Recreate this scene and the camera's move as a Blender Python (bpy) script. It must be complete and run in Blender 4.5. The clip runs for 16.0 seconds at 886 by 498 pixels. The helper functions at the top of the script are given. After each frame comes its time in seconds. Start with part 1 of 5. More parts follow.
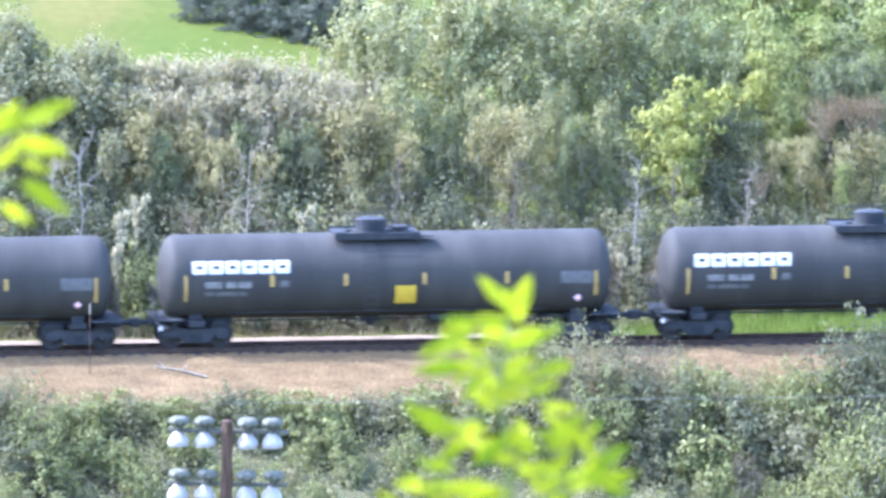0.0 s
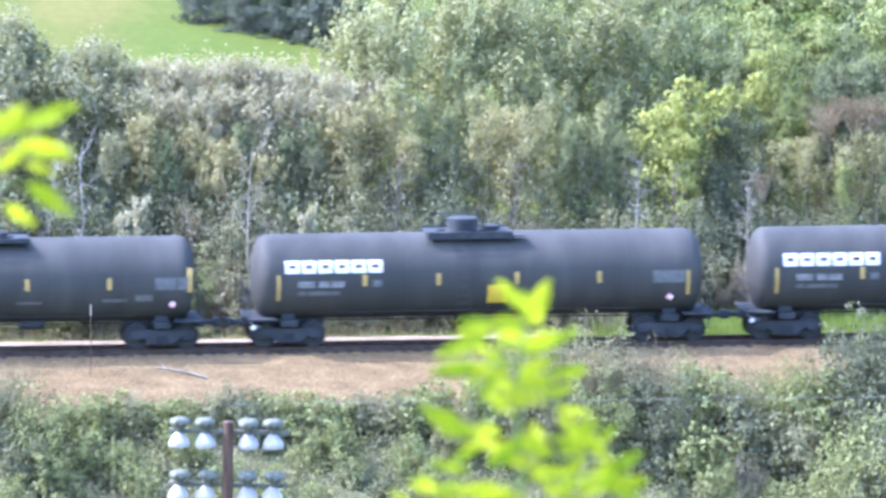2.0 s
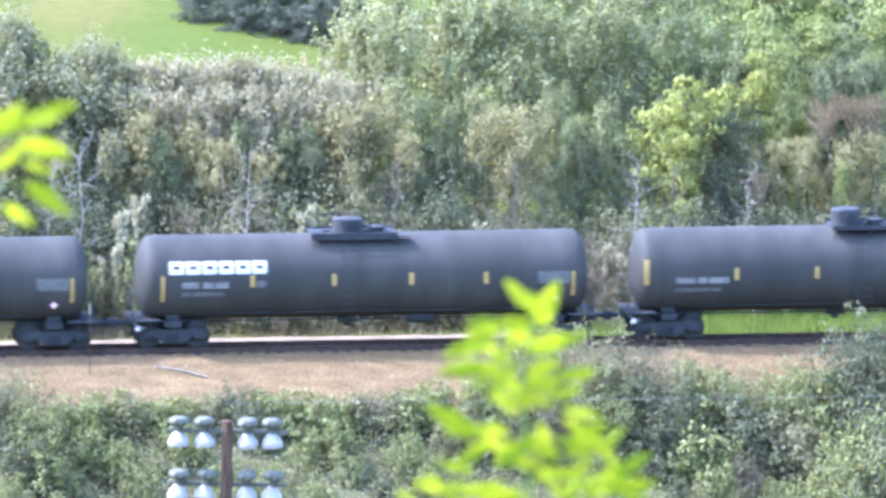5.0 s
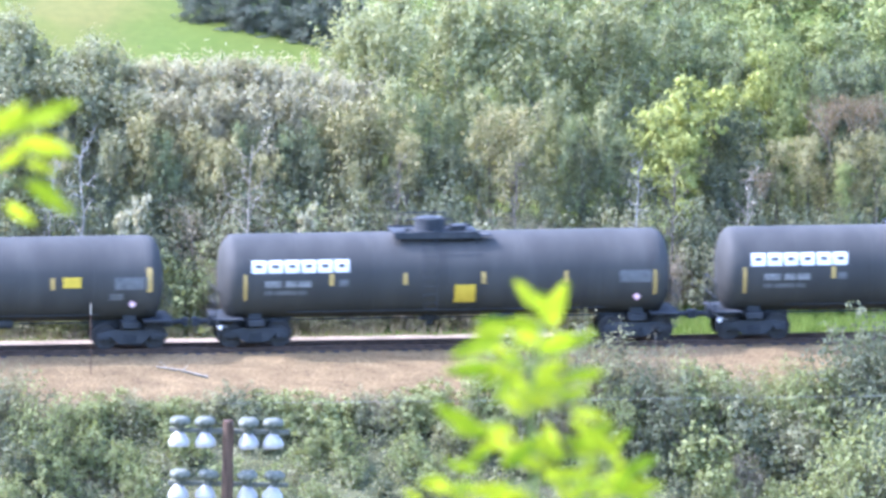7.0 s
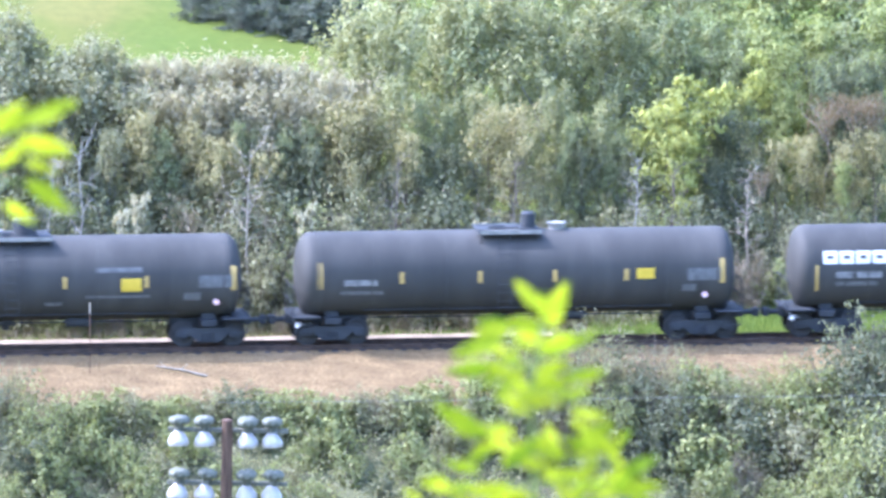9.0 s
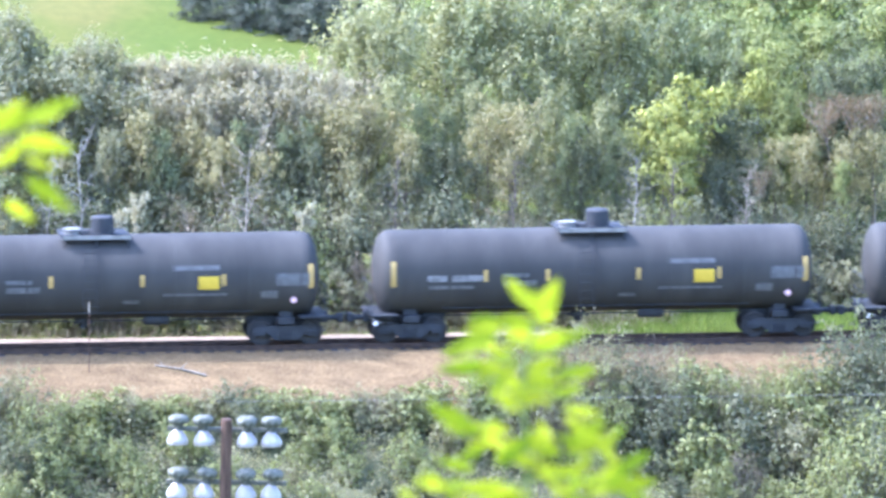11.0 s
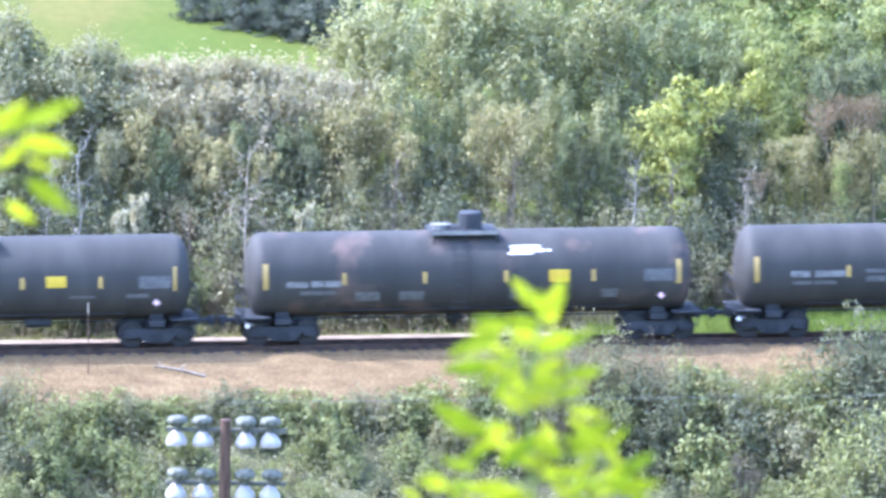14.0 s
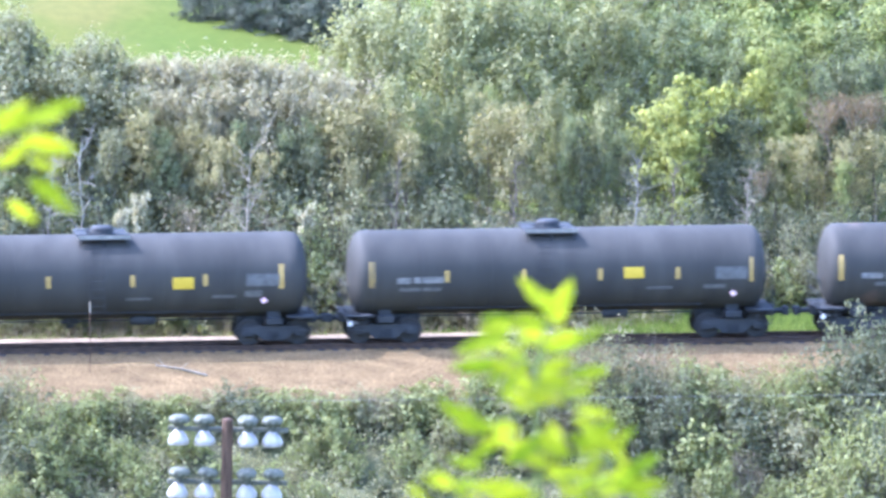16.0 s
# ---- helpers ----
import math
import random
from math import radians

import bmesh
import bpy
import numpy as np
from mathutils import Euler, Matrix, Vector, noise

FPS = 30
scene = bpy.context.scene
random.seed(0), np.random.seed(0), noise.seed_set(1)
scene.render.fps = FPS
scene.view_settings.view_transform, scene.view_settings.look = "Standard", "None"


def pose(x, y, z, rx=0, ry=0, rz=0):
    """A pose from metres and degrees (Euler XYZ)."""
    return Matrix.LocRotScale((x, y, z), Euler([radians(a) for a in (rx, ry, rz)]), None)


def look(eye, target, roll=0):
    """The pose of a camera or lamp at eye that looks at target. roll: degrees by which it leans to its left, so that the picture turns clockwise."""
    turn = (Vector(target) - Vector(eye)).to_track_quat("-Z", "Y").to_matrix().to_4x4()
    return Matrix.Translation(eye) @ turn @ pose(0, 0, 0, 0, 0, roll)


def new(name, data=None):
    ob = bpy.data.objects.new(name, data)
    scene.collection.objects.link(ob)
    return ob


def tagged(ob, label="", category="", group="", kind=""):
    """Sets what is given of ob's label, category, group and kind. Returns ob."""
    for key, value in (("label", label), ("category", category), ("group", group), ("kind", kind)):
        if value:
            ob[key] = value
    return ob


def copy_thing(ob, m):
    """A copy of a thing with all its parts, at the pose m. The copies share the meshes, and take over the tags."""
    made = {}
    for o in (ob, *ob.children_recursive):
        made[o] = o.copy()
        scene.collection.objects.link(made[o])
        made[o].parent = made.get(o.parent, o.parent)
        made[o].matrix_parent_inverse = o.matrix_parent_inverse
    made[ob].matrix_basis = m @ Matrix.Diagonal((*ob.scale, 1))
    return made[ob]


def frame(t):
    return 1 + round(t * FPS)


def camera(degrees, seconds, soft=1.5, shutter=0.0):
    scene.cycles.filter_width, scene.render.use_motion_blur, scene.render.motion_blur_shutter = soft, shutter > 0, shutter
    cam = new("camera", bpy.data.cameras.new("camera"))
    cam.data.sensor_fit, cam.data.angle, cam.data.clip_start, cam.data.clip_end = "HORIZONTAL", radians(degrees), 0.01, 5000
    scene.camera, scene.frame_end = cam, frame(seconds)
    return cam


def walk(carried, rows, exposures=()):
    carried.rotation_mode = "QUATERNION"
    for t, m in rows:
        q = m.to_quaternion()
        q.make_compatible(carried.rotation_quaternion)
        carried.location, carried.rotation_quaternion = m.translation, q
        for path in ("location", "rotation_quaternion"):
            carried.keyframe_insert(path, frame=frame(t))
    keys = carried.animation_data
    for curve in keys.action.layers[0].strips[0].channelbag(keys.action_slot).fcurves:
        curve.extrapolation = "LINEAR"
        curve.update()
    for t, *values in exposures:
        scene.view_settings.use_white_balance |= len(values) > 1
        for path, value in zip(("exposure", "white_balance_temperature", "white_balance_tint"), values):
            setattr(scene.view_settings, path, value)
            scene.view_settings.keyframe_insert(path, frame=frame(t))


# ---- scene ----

# ---- camera: a long lens on a hillside, held almost still ----
cam = camera(4.045, 16.0, soft=3.1, shutter=0.4)
EYE = Vector((0.0, -450.0, 58.6))
AIM = Vector((0.0, 0.0, 3.35))
SHAKE = [  # seconds, sway of the aim to the right and upwards, centimetres
    (0, 3.1, 0.0), (0.5, -3.3, 3.1), (1, -6.1, 0.0), (1.5, -3.3, 0.0), (2, -0.0, 3.1), (2.5, -0.0, 0.0), (3, -6.1, 6.3), (3.5, -0.0, 3.1), (4, 3.1, 0.0), (6.5, 3.1, 0.0), (7, -0.0, 0.0), (7.5, -0.0, 0.0), (8, 3.3, -6.3), (8.5, 3.3, -3.1), (9, 3.3, -3.1), (11.5, 6.3, -6.3), (12, 3.3, -6.1), (12.5, 6.3, -6.1), (13, 3.3, -3.1), (13.5, 6.3, -3.1), (14, 9.4, -3.3), (14.5, 3.1, -9.4), (15, 3.3, -9.4), (15.5, 3.1, -9.4), (16, 3.1, -6.3)
]
walk(cam, [(t, look(EYE, AIM + Vector((a / 100, 0, b / 100)))) for t, a, b in SHAKE],
     exposures=[(0.0, 2.63, 4980, 25), (16.0, 2.63, 4980, 25)])
cam.data.dof.use_dof = True
cam.data.dof.focus_distance = 453.0
cam.data.dof.aperture_fstop = 33.0

# ---- light ----
SUN_TO = Vector((-0.64, 0.08, 0.76)).normalized()
sun = new("sun", bpy.data.lights.new("sun", "SUN"))
sun.data.energy, sun.data.angle, sun.data.color = 2.0, radians(0.6), (1.0, 0.93, 0.82)
sun.matrix_world = look(SUN_TO * 200, (0, 0, 0))
world = bpy.data.worlds.new("sky")
scene.world = world
world.use_nodes = True
wn = world.node_tree.nodes
sky = wn.new("ShaderNodeTexSky")
sky.sky_type, sky.sun_disc = "NISHITA", False
sky.sun_elevation = math.asin(SUN_TO.z)
sky.sun_rotation = math.atan2(SUN_TO.x, SUN_TO.y)
sky.air_density, sky.dust_density = 1.5, 3.0
world.node_tree.links.new(sky.outputs[0], wn["Background"].inputs[0])
wn["Background"].inputs[1].default_value = 0.15


# ---- materials ----
def material(name):
    m = bpy.data.materials.new(name)
    m.use_nodes = True
    return m, m.node_tree.nodes, m.node_tree.links, m.node_tree.nodes["Principled BSDF"]


def ramp(nodes, links, source, stops):
    r = nodes.new("ShaderNodeValToRGB")
    while len(r.color_ramp.elements) < len(stops):
        r.color_ramp.elements.new(0.5)
    for e, (at, col) in zip(r.color_ramp.elements, stops):
        e.position, e.color = at, (*col, 1)
    links.new(source, r.inputs[0])
    return r.outputs[0]


def noise_tex(nodes, links, scale, detail=4, coord="Object", stretch=None):
    tc = nodes.new("ShaderNodeTexCoord")
    n = nodes.new("ShaderNodeTexNoise")
    n.inputs["Scale"].default_value, n.inputs["Detail"].default_value = scale, detail
    if stretch:
        mp = nodes.new("ShaderNodeMapping")
        mp.inputs["Scale"].default_value = stretch
        links.new(tc.outputs[coord], mp.inputs[0])
        links.new(mp.outputs[0], n.inputs[0])
    else:
        links.new(tc.outputs[coord], n.inputs[0])
    return n.outputs[0]


def mixed(nodes, links, a, b, amount, mode="MIX"):
    m = nodes.new("ShaderNodeMix")
    m.data_type, m.blend_type = "RGBA", mode
    for sock, val in ((m.inputs[0], amount), (m.inputs[6], a), (m.inputs[7], b)):
        if isinstance(val, (int, float)):
            sock.default_value = val
        elif isinstance(val, tuple):
            sock.default_value = (*val, 1)
        else:
            links.new(val, sock)
    return m.outputs[2]


def bumped(nodes, links, bsdf, source, strength, distance):
    b = nodes.new("ShaderNodeBump")
    b.inputs["Strength"].default_value, b.inputs["Distance"].default_value = strength, distance
    links.new(source, b.inputs["Height"])
    links.new(b.outputs[0], bsdf.inputs["Normal"])


def surface(name, dark, light, scale, rough=0.8, metal=0.0, fine=0.0, relief=0.0, stretch=None, bounds=(0.3, 0.7)):
    """Two colours mixed by coarse noise, with fine grain and relief."""
    m, n, l, p = material(name)
    coarse = noise_tex(n, l, scale, 5, stretch=stretch)
    col = ramp(n, l, coarse, [(bounds[0], dark), (bounds[1], light)])
    if fine:
        grain = noise_tex(n, l, scale * 14, 3, stretch=stretch)
        g = ramp(n, l, grain, [(0.3, (1 - fine,) * 3), (0.7, (1 + fine,) * 3)])
        col = mixed(n, l, col, g, 1.0, "MULTIPLY")
        if relief:
            bumped(n, l, p, grain, 0.8, relief)
    l.new(col, p.inputs["Base Color"])
    p.inputs["Roughness"].default_value, p.inputs["Metallic"].default_value = rough, metal
    p.inputs["Specular IOR Level"].default_value = 0.5 if rough < 0.5 else 0.22
    return m


def leaf_material(name, dark, light, through_light=0.34, gloss=0.65, spec=0.07, single=False):
    """Leaves vary one by one and in larger drifts, and let some light through."""
    m, n, l, p = material(name)
    info = n.new("ShaderNodeNewGeometry")
    drift = noise_tex(n, l, 0.9, 2)
    add = n.new("ShaderNodeMath")
    add.operation = "ADD"
    half = n.new("ShaderNodeMath")
    half.operation, half.inputs[1].default_value = "MULTIPLY", 0.55
    if single:
        one = n.new("ShaderNodeObjectInfo")
        half.inputs[1].default_value = 0.75
        l.new(one.outputs["Random"], half.inputs[0])
    else:
        l.new(info.outputs["Random Per Island"], half.inputs[0])
    l.new(half.outputs[0], add.inputs[0])
    l.new(drift, add.inputs[1])
    col = ramp(n, l, add.outputs[0], [(0.4, dark), (1.05, light)])
    l.new(col, p.inputs["Base Color"])
    p.inputs["Roughness"].default_value = gloss
    p.inputs["Specular IOR Level"].default_value = spec
    t = n.new("ShaderNodeBsdfTranslucent")
    l.new(mixed(n, l, col, (1.0, 1.0, 0.55), 1.0, "MULTIPLY"), t.inputs[0])
    ms = n.new("ShaderNodeMixShader")
    ms.inputs[0].default_value = through_light
    l.new(p.outputs[0], ms.inputs[1])
    l.new(t.outputs[0], ms.inputs[2])
    l.new(ms.outputs[0], n["Material Output"].inputs["Surface"])
    return m


def tank_paint(name, base, streak_tone, rust=None):
    """Weathered black paint, streaked downwards; both tones are lifted to stand in for haze."""
    m, n, l, p = material(name)
    streak = noise_tex(n, l, 1.0, 5, stretch=(1.1, 0.5, 0.35))
    film = noise_tex(n, l, 0.35, 4)
    col = ramp(n, l, streak, [(0.35, base), (0.75, streak_tone)])
    col = mixed(n, l, col, base, film)
    if rust:
        patch = ramp(n, l, noise_tex(n, l, 0.5, 5), [(0.52, (0, 0, 0)), (0.66, (0.7, 0.7, 0.7))])
        col = mixed(n, l, col, rust, patch)
    l.new(col, p.inputs["Base Color"])
    p.inputs["Roughness"].default_value = 0.7
    p.inputs["Specular IOR Level"].default_value = 0.14
    bumped(n, l, p, noise_tex(n, l, 1.6, 3), 0.15, 0.02)
    return m


PAINT = tank_paint("weathered black tank paint", (0.044, 0.045, 0.043), (0.090, 0.088, 0.081))
PAINT_RUSTY = tank_paint("rust-streaked black tank paint", (0.044, 0.045, 0.043), (0.090, 0.087, 0.080), (0.16, 0.115, 0.095))
# grimy steel, its colour raised and blued to imitate haze
STEEL_DARK = surface("dark grimy steel with a haze tint", (0.026, 0.031, 0.037), (0.048, 0.052, 0.057), 2.0, 0.65, 0.0, 0.3)
STEEL_GREY = surface("pale galvanised steel", (0.20, 0.20, 0.195), (0.32, 0.32, 0.31), 3.0, 0.5, 0.4, 0.15)
STEEL_BRIGHT = surface("near-white steel for a glint", (0.7, 0.7, 0.7), (0.85, 0.85, 0.85), 6.0, 0.35, 0.3, 0.1)
WHEEL = surface("rolled wheel steel with brown grime", (0.030, 0.032, 0.035), (0.052, 0.052, 0.052), 4.0, 0.6, 0.2, 0.3)
RAIL = surface("rusty rail steel", (0.05, 0.038, 0.032), (0.10, 0.07, 0.055), 3.0, 0.6, 0.3, 0.3)
TIE = surface("creosoted crosstie wood", (0.035, 0.034, 0.034), (0.07, 0.062, 0.056), 4.0, 0.9, 0, 0.3)
# yellow dulled in its base colour, as haze would dull it
YELLOW = surface("haze-muted yellow reflective film", (0.36, 0.25, 0.07), (0.50, 0.35, 0.10), 3.0, 0.45, 0, 0.1)
PLACARD = surface("yellow painted placard", (0.50, 0.36, 0.03), (0.62, 0.45, 0.05), 3.0, 0.5, 0, 0.08)
WHITE = surface("white stencil paint", (0.58, 0.58, 0.57), (0.76, 0.76, 0.75), 3.0, 0.6, 0, 0.08)
STENCIL = surface("worn grey stencil paint", (0.12, 0.122, 0.12), (0.28, 0.28, 0.275), 5.0, 0.7, 0, 0.3)
FAINT = surface("faint dusty stencil paint", (0.085, 0.09, 0.09), (0.15, 0.153, 0.155), 5.0, 0.7, 0, 0.3)
PINK = surface("pink-white hazard diamond", (0.7, 0.35, 0.38), (0.85, 0.7, 0.7), 8.0, 0.6, 0, 0.1)
BALLAST = surface("tan gravel ballast", (0.156, 0.108, 0.053), (0.240, 0.168, 0.082), 1.3, 0.95, 0, 0.55, 0.09, (0.6, 2.2, 1.0))
PALE_GRAVEL = surface("pale dusty gravel path", (0.16, 0.125, 0.085), (0.25, 0.20, 0.145), 0.8, 0.95, 0, 0.25, 0.03)
POLE_WOOD = surface("weathered brown pole wood", (0.055, 0.036, 0.026), (0.13, 0.085, 0.06), 3.0, 0.85, 0, 0.3, 0.004, (6, 6, 0.6))
ARM_WOOD = surface("weathered grey-green crossarm wood", (0.10, 0.105, 0.085), (0.19, 0.19, 0.155), 3.0, 0.9, 0, 0.25, 0.003)
PORCELAIN = surface("white glazed porcelain", (0.28, 0.275, 0.27), (0.42, 0.41, 0.40), 6.0, 0.35, 0, 0.05)
CAP_GREY = surface("grey-green glass insulator cap", (0.055, 0.062, 0.05), (0.19, 0.20, 0.165), 16.0, 0.8, 0, 0.15)
BARK_PALE = surface("pale aspen bark", (0.17, 0.165, 0.145), (0.34, 0.33, 0.295), 3.0, 0.85, 0, 0.3, 0.01)
BARK = surface("grey-brown bark", (0.07, 0.06, 0.05), (0.19, 0.165, 0.14), 4.0, 0.9, 0, 0.3, 0.01, (3, 3, 0.5))
DEAD_WOOD = surface("bleached dead wood", (0.18, 0.16, 0.125), (0.36, 0.325, 0.26), 4.0, 0.9, 0, 0.3, 0.005, (3, 3, 0.5))
STEM_GREEN = surface("green sapling stem", (0.10, 0.15, 0.03), (0.18, 0.24, 0.06), 9.0, 0.6, 0, 0.2)

LEAVES = {
    "aspen": leaf_material("dull grey-green aspen leaves", (0.179, 0.185, 0.116), (0.312, 0.310, 0.190)),
    "poplar": leaf_material("pale green poplar leaves", (0.208, 0.220, 0.120), (0.364, 0.368, 0.190)),
    "broad": leaf_material("mid-green broad leaves", (0.133, 0.162, 0.099), (0.296, 0.320, 0.166)),
    "olive": leaf_material("olive leaves with brown tints", (0.198, 0.188, 0.100), (0.380, 0.350, 0.185)),
    "yellow": leaf_material("yellow-green maple leaves", (0.198, 0.225, 0.074), (0.390, 0.405, 0.128)),
    "green": leaf_material("bright green sunlit leaves", (0.156, 0.188, 0.078), (0.317, 0.340, 0.135)),
    "silver": leaf_material("silvery willow leaves", (0.270, 0.252, 0.173), (0.437, 0.405, 0.280), 0.35, 0.7, 0.1),
    # own dark green on the bank; at the wood its darkness stands for shade
    "shrub": leaf_material("dark green shrub leaves, also for shade pockets", (0.085, 0.102, 0.071), (0.187, 0.198, 0.118)),
    "sage": leaf_material("grey-green shrub leaves", (0.177, 0.180, 0.112), (0.317, 0.310, 0.185)),
    "fresh": leaf_material("fresh green shrub leaves", (0.154, 0.180, 0.084), (0.302, 0.320, 0.142)),
    # sun on single clumps is put into this whitish leaf colour
    "pale": leaf_material("whitish shrub leaves with sunlight in the colour", (0.312, 0.300, 0.199), (0.582, 0.545, 0.399), 0.3, 0.5),
    "rust": leaf_material("reddish-brown dry foliage", (0.156, 0.118, 0.067), (0.265, 0.195, 0.112), 0.2, 0.7),
    "dry": leaf_material("grey-brown dry twigs and leaves", (0.187, 0.160, 0.116), (0.312, 0.268, 0.190), 0.2, 0.7),
    "conifer": leaf_material("dark spruce needles", (0.062, 0.082, 0.067), (0.172, 0.185, 0.138), 0.1, 0.6),
    "grass": leaf_material("bright summer grass", (0.120, 0.185, 0.043), (0.224, 0.295, 0.081), 0.4, 0.6),
    "ash": leaf_material("bright backlit ash leaflets", (0.13, 0.22, 0.008), (0.40, 0.46, 0.014), 0.55, 0.4, single=True),
}


# ---- building helpers ----
def part(name, bm, mat, parent=None, label=""):
    me = bpy.data.meshes.new(name)
    bm.to_mesh(me)
    bm.free()
    me.materials.append(mat)
    ob = new(name, me)
    ob.parent = parent
    return tagged(ob, label)


def mesh_part(name, me, mat, parent=None, label=""):
    if not me.materials:
        me.materials.append(mat)
    ob = new(name, me)
    ob.parent = parent
    return tagged(ob, label)


def raw_mesh(name, verts, faces, smooth=False):
    me = bpy.data.meshes.new(name)
    verts, faces = np.asarray(verts, dtype=np.float32), np.asarray(faces, dtype=np.int32)
    k = faces.shape[1]
    me.vertices.add(len(verts))
    me.vertices.foreach_set("co", verts.ravel())
    me.loops.add(faces.size)
    me.loops.foreach_set("vertex_index", faces.ravel())
    me.polygons.add(len(faces))
    me.polygons.foreach_set("loop_start", np.arange(0, faces.size, k, dtype=np.int32))
    me.polygons.foreach_set("use_smooth", np.full(len(faces), smooth))
    me.update(calc_edges=True)
    return me


def box(bm, x0, x1, y0, y1, z0, z1, bevel=0.0):
    r = bmesh.ops.create_cube(bm, size=1)
    vs = r["verts"]
    for v in vs:
        v.co = Vector((x0 + (v.co.x + 0.5) * (x1 - x0), y0 + (v.co.y + 0.5) * (y1 - y0), z0 + (v.co.z + 0.5) * (z1 - z0)))
    if bevel:
        bmesh.ops.bevel(bm, geom=list({e for v in vs for e in v.link_edges}), offset=bevel, segments=2, affect="EDGES", profile=0.6)


def rod(bm, a, b, r0, r1=None, sides=8, caps=True):
    a, b = Vector(a), Vector(b)
    d = b - a
    m = Matrix.Translation((a + b) / 2) @ d.to_track_quat("Z", "Y").to_matrix().to_4x4()
    bmesh.ops.create_cone(bm, cap_ends=caps, segments=sides, radius1=r0, radius2=r0 if r1 is None else r1, depth=d.length, matrix=m)


def lathe(bm, profile, sides, axis="z", at=(0, 0, 0)):
    """A solid of revolution from (distance along the axis, radius)."""
    rings = []
    at = Vector(at)
    for h, r in profile:
        ring = []
        for i in range(sides):
            a = 2 * math.pi * i / sides
            c, s = max(r, 1e-4) * math.cos(a), max(r, 1e-4) * math.sin(a)
            p = {"z": (c, s, h), "x": (h, c, s), "y": (c, h, s)}[axis]
            ring.append(bm.verts.new(at + Vector(p)))
        rings.append(ring)
    for p, q in zip(rings, rings[1:]):
        for i in range(sides):
            bm.faces.new((p[i], p[(i + 1) % sides], q[(i + 1) % sides], q[i]))
    bm.faces.new(rings[0])
    bm.faces.new(rings[-1])
    bmesh.ops.recalc_face_normals(bm, faces=bm.faces)


def smooth(bm, angle=40):
    for f in bm.faces:
        f.smooth = True
    lim = radians(angle)
    for e in bm.edges:
        if len(e.link_faces) == 2 and e.calc_face_angle(0) > lim:
            e.smooth = False
    return bm


def thing(name, label, category, group="", at=None, kind=""):
    ob = new(name)
    ob.empty_display_size = 0.2
    if at is not None:
        ob.matrix_basis = at
    return tagged(ob, label, category, group, kind)


# ---- the lie of the land: v runs across the track, away from the camera ----
YAW = 7.0
CA, SA = math.cos(radians(YAW)), math.sin(radians(YAW))
LAND_V = [-3000, -700, -447, -436, -303, -120, -40, -14, -8, -4.6, -3.9, -2.0, 2.0, 3.2, 6, 9, 20, 60, 400, 3000]
LAND_Z = [75, 66, 56.6, 54.9, 29.5, -5, -8, -6.2, -4.2, -2.2, -1.75, -0.75, -0.75, -0.32, -0.12, 0.3, 2.3, 9.5, 50, 120]


def land(x, y):
    v = -x * SA + y * CA
    u = x * CA + y * SA
    z = float(np.interp(v, LAND_V, LAND_Z))
    rough = 0.0 if -4.6 < v < 4 else min(1.0, (abs(v) - 4) / 6)
    return z + rough * 0.35 * noise.noise(Vector((u * 0.18, v * 0.18, 0.3)))


def track_point(u, v, z=0.0):
    return Vector((u * CA - v * SA, u * SA + v * CA, z))


def strip(name, us, vs, height, mat, label, category="ground"):
    verts = []
    for v in vs:
        for u in us:
            p = track_point(u, v)
            p.z = height(u, v, p)
            verts.append(p)
    n = len(us)
    faces = [(j * n + i, j * n + i + 1, (j + 1) * n + i + 1, (j + 1) * n + i) for j in range(len(vs) - 1) for i in range(n - 1)]
    me = raw_mesh(name, verts, faces, True)
    ob = mesh_part(name, me, mat)
    return tagged(ob, label, category, kind="structure")


def meadow_material():
    m, n, l, p = material("meadow grass and soil")
    big = noise_tex(n, l, 0.12, 5, stretch=(1, 1, 1))
    fine = noise_tex(n, l, 2.5, 5, stretch=(1, 0.6, 1))
    col = ramp(n, l, big, [(0.35, (0.062, 0.090, 0.016)), (0.5, (0.078, 0.098, 0.020)), (0.66, (0.110, 0.108, 0.030))])
    blades = ramp(n, l, fine, [(0.3, (0.88, 0.9, 0.86)), (0.7, (1.08, 1.06, 1.05))])
    # scrubby soil on the railway's near side, mown grass beyond it
    place = n.new("ShaderNodeSeparateXYZ")
    l.new(n.new("ShaderNodeTexCoord").outputs["Object"], place.inputs[0])
    side = n.new("ShaderNodeMapRange")
    side.inputs["From Min"].default_value, side.inputs["From Max"].default_value = -2.0, 3.0
    l.new(place.outputs["Y"], side.inputs["Value"])
    scrub = ramp(n, l, noise_tex(n, l, 0.9, 5), [(0.3, (0.075, 0.075, 0.045)), (0.7, (0.135, 0.14, 0.07))])
    col = mixed(n, l, scrub, col, side.outputs[0])
    l.new(mixed(n, l, col, blades, 1.0, "MULTIPLY"), p.inputs["Base Color"])
    p.inputs["Roughness"].default_value, p.inputs["Specular IOR Level"].default_value = 0.95, 0.08
    bumped(n, l, p, fine, 0.4, 0.04)
    return m


MEADOW = meadow_material()
us = [-2500, -900, -400, -200, -120, -80, -60, -45] + [-36 + 0.75 * i for i in range(97)] + [45, 60, 80, 120, 200, 400, 900, 2500]
vs = [-3000, -1500, -700, -560, -480, -447, -436, -400, -350, -303, -240, -180, -120, -80, -60, -40, -30, -22] \
    + [-17 + 0.7 * i for i in range(19)] + [-3.9, -2.0, 2.0] + [3.2 + 0.8 * i for i in range(75)] + [70, 85, 110, 150, 220, 400, 800, 1500, 3000]
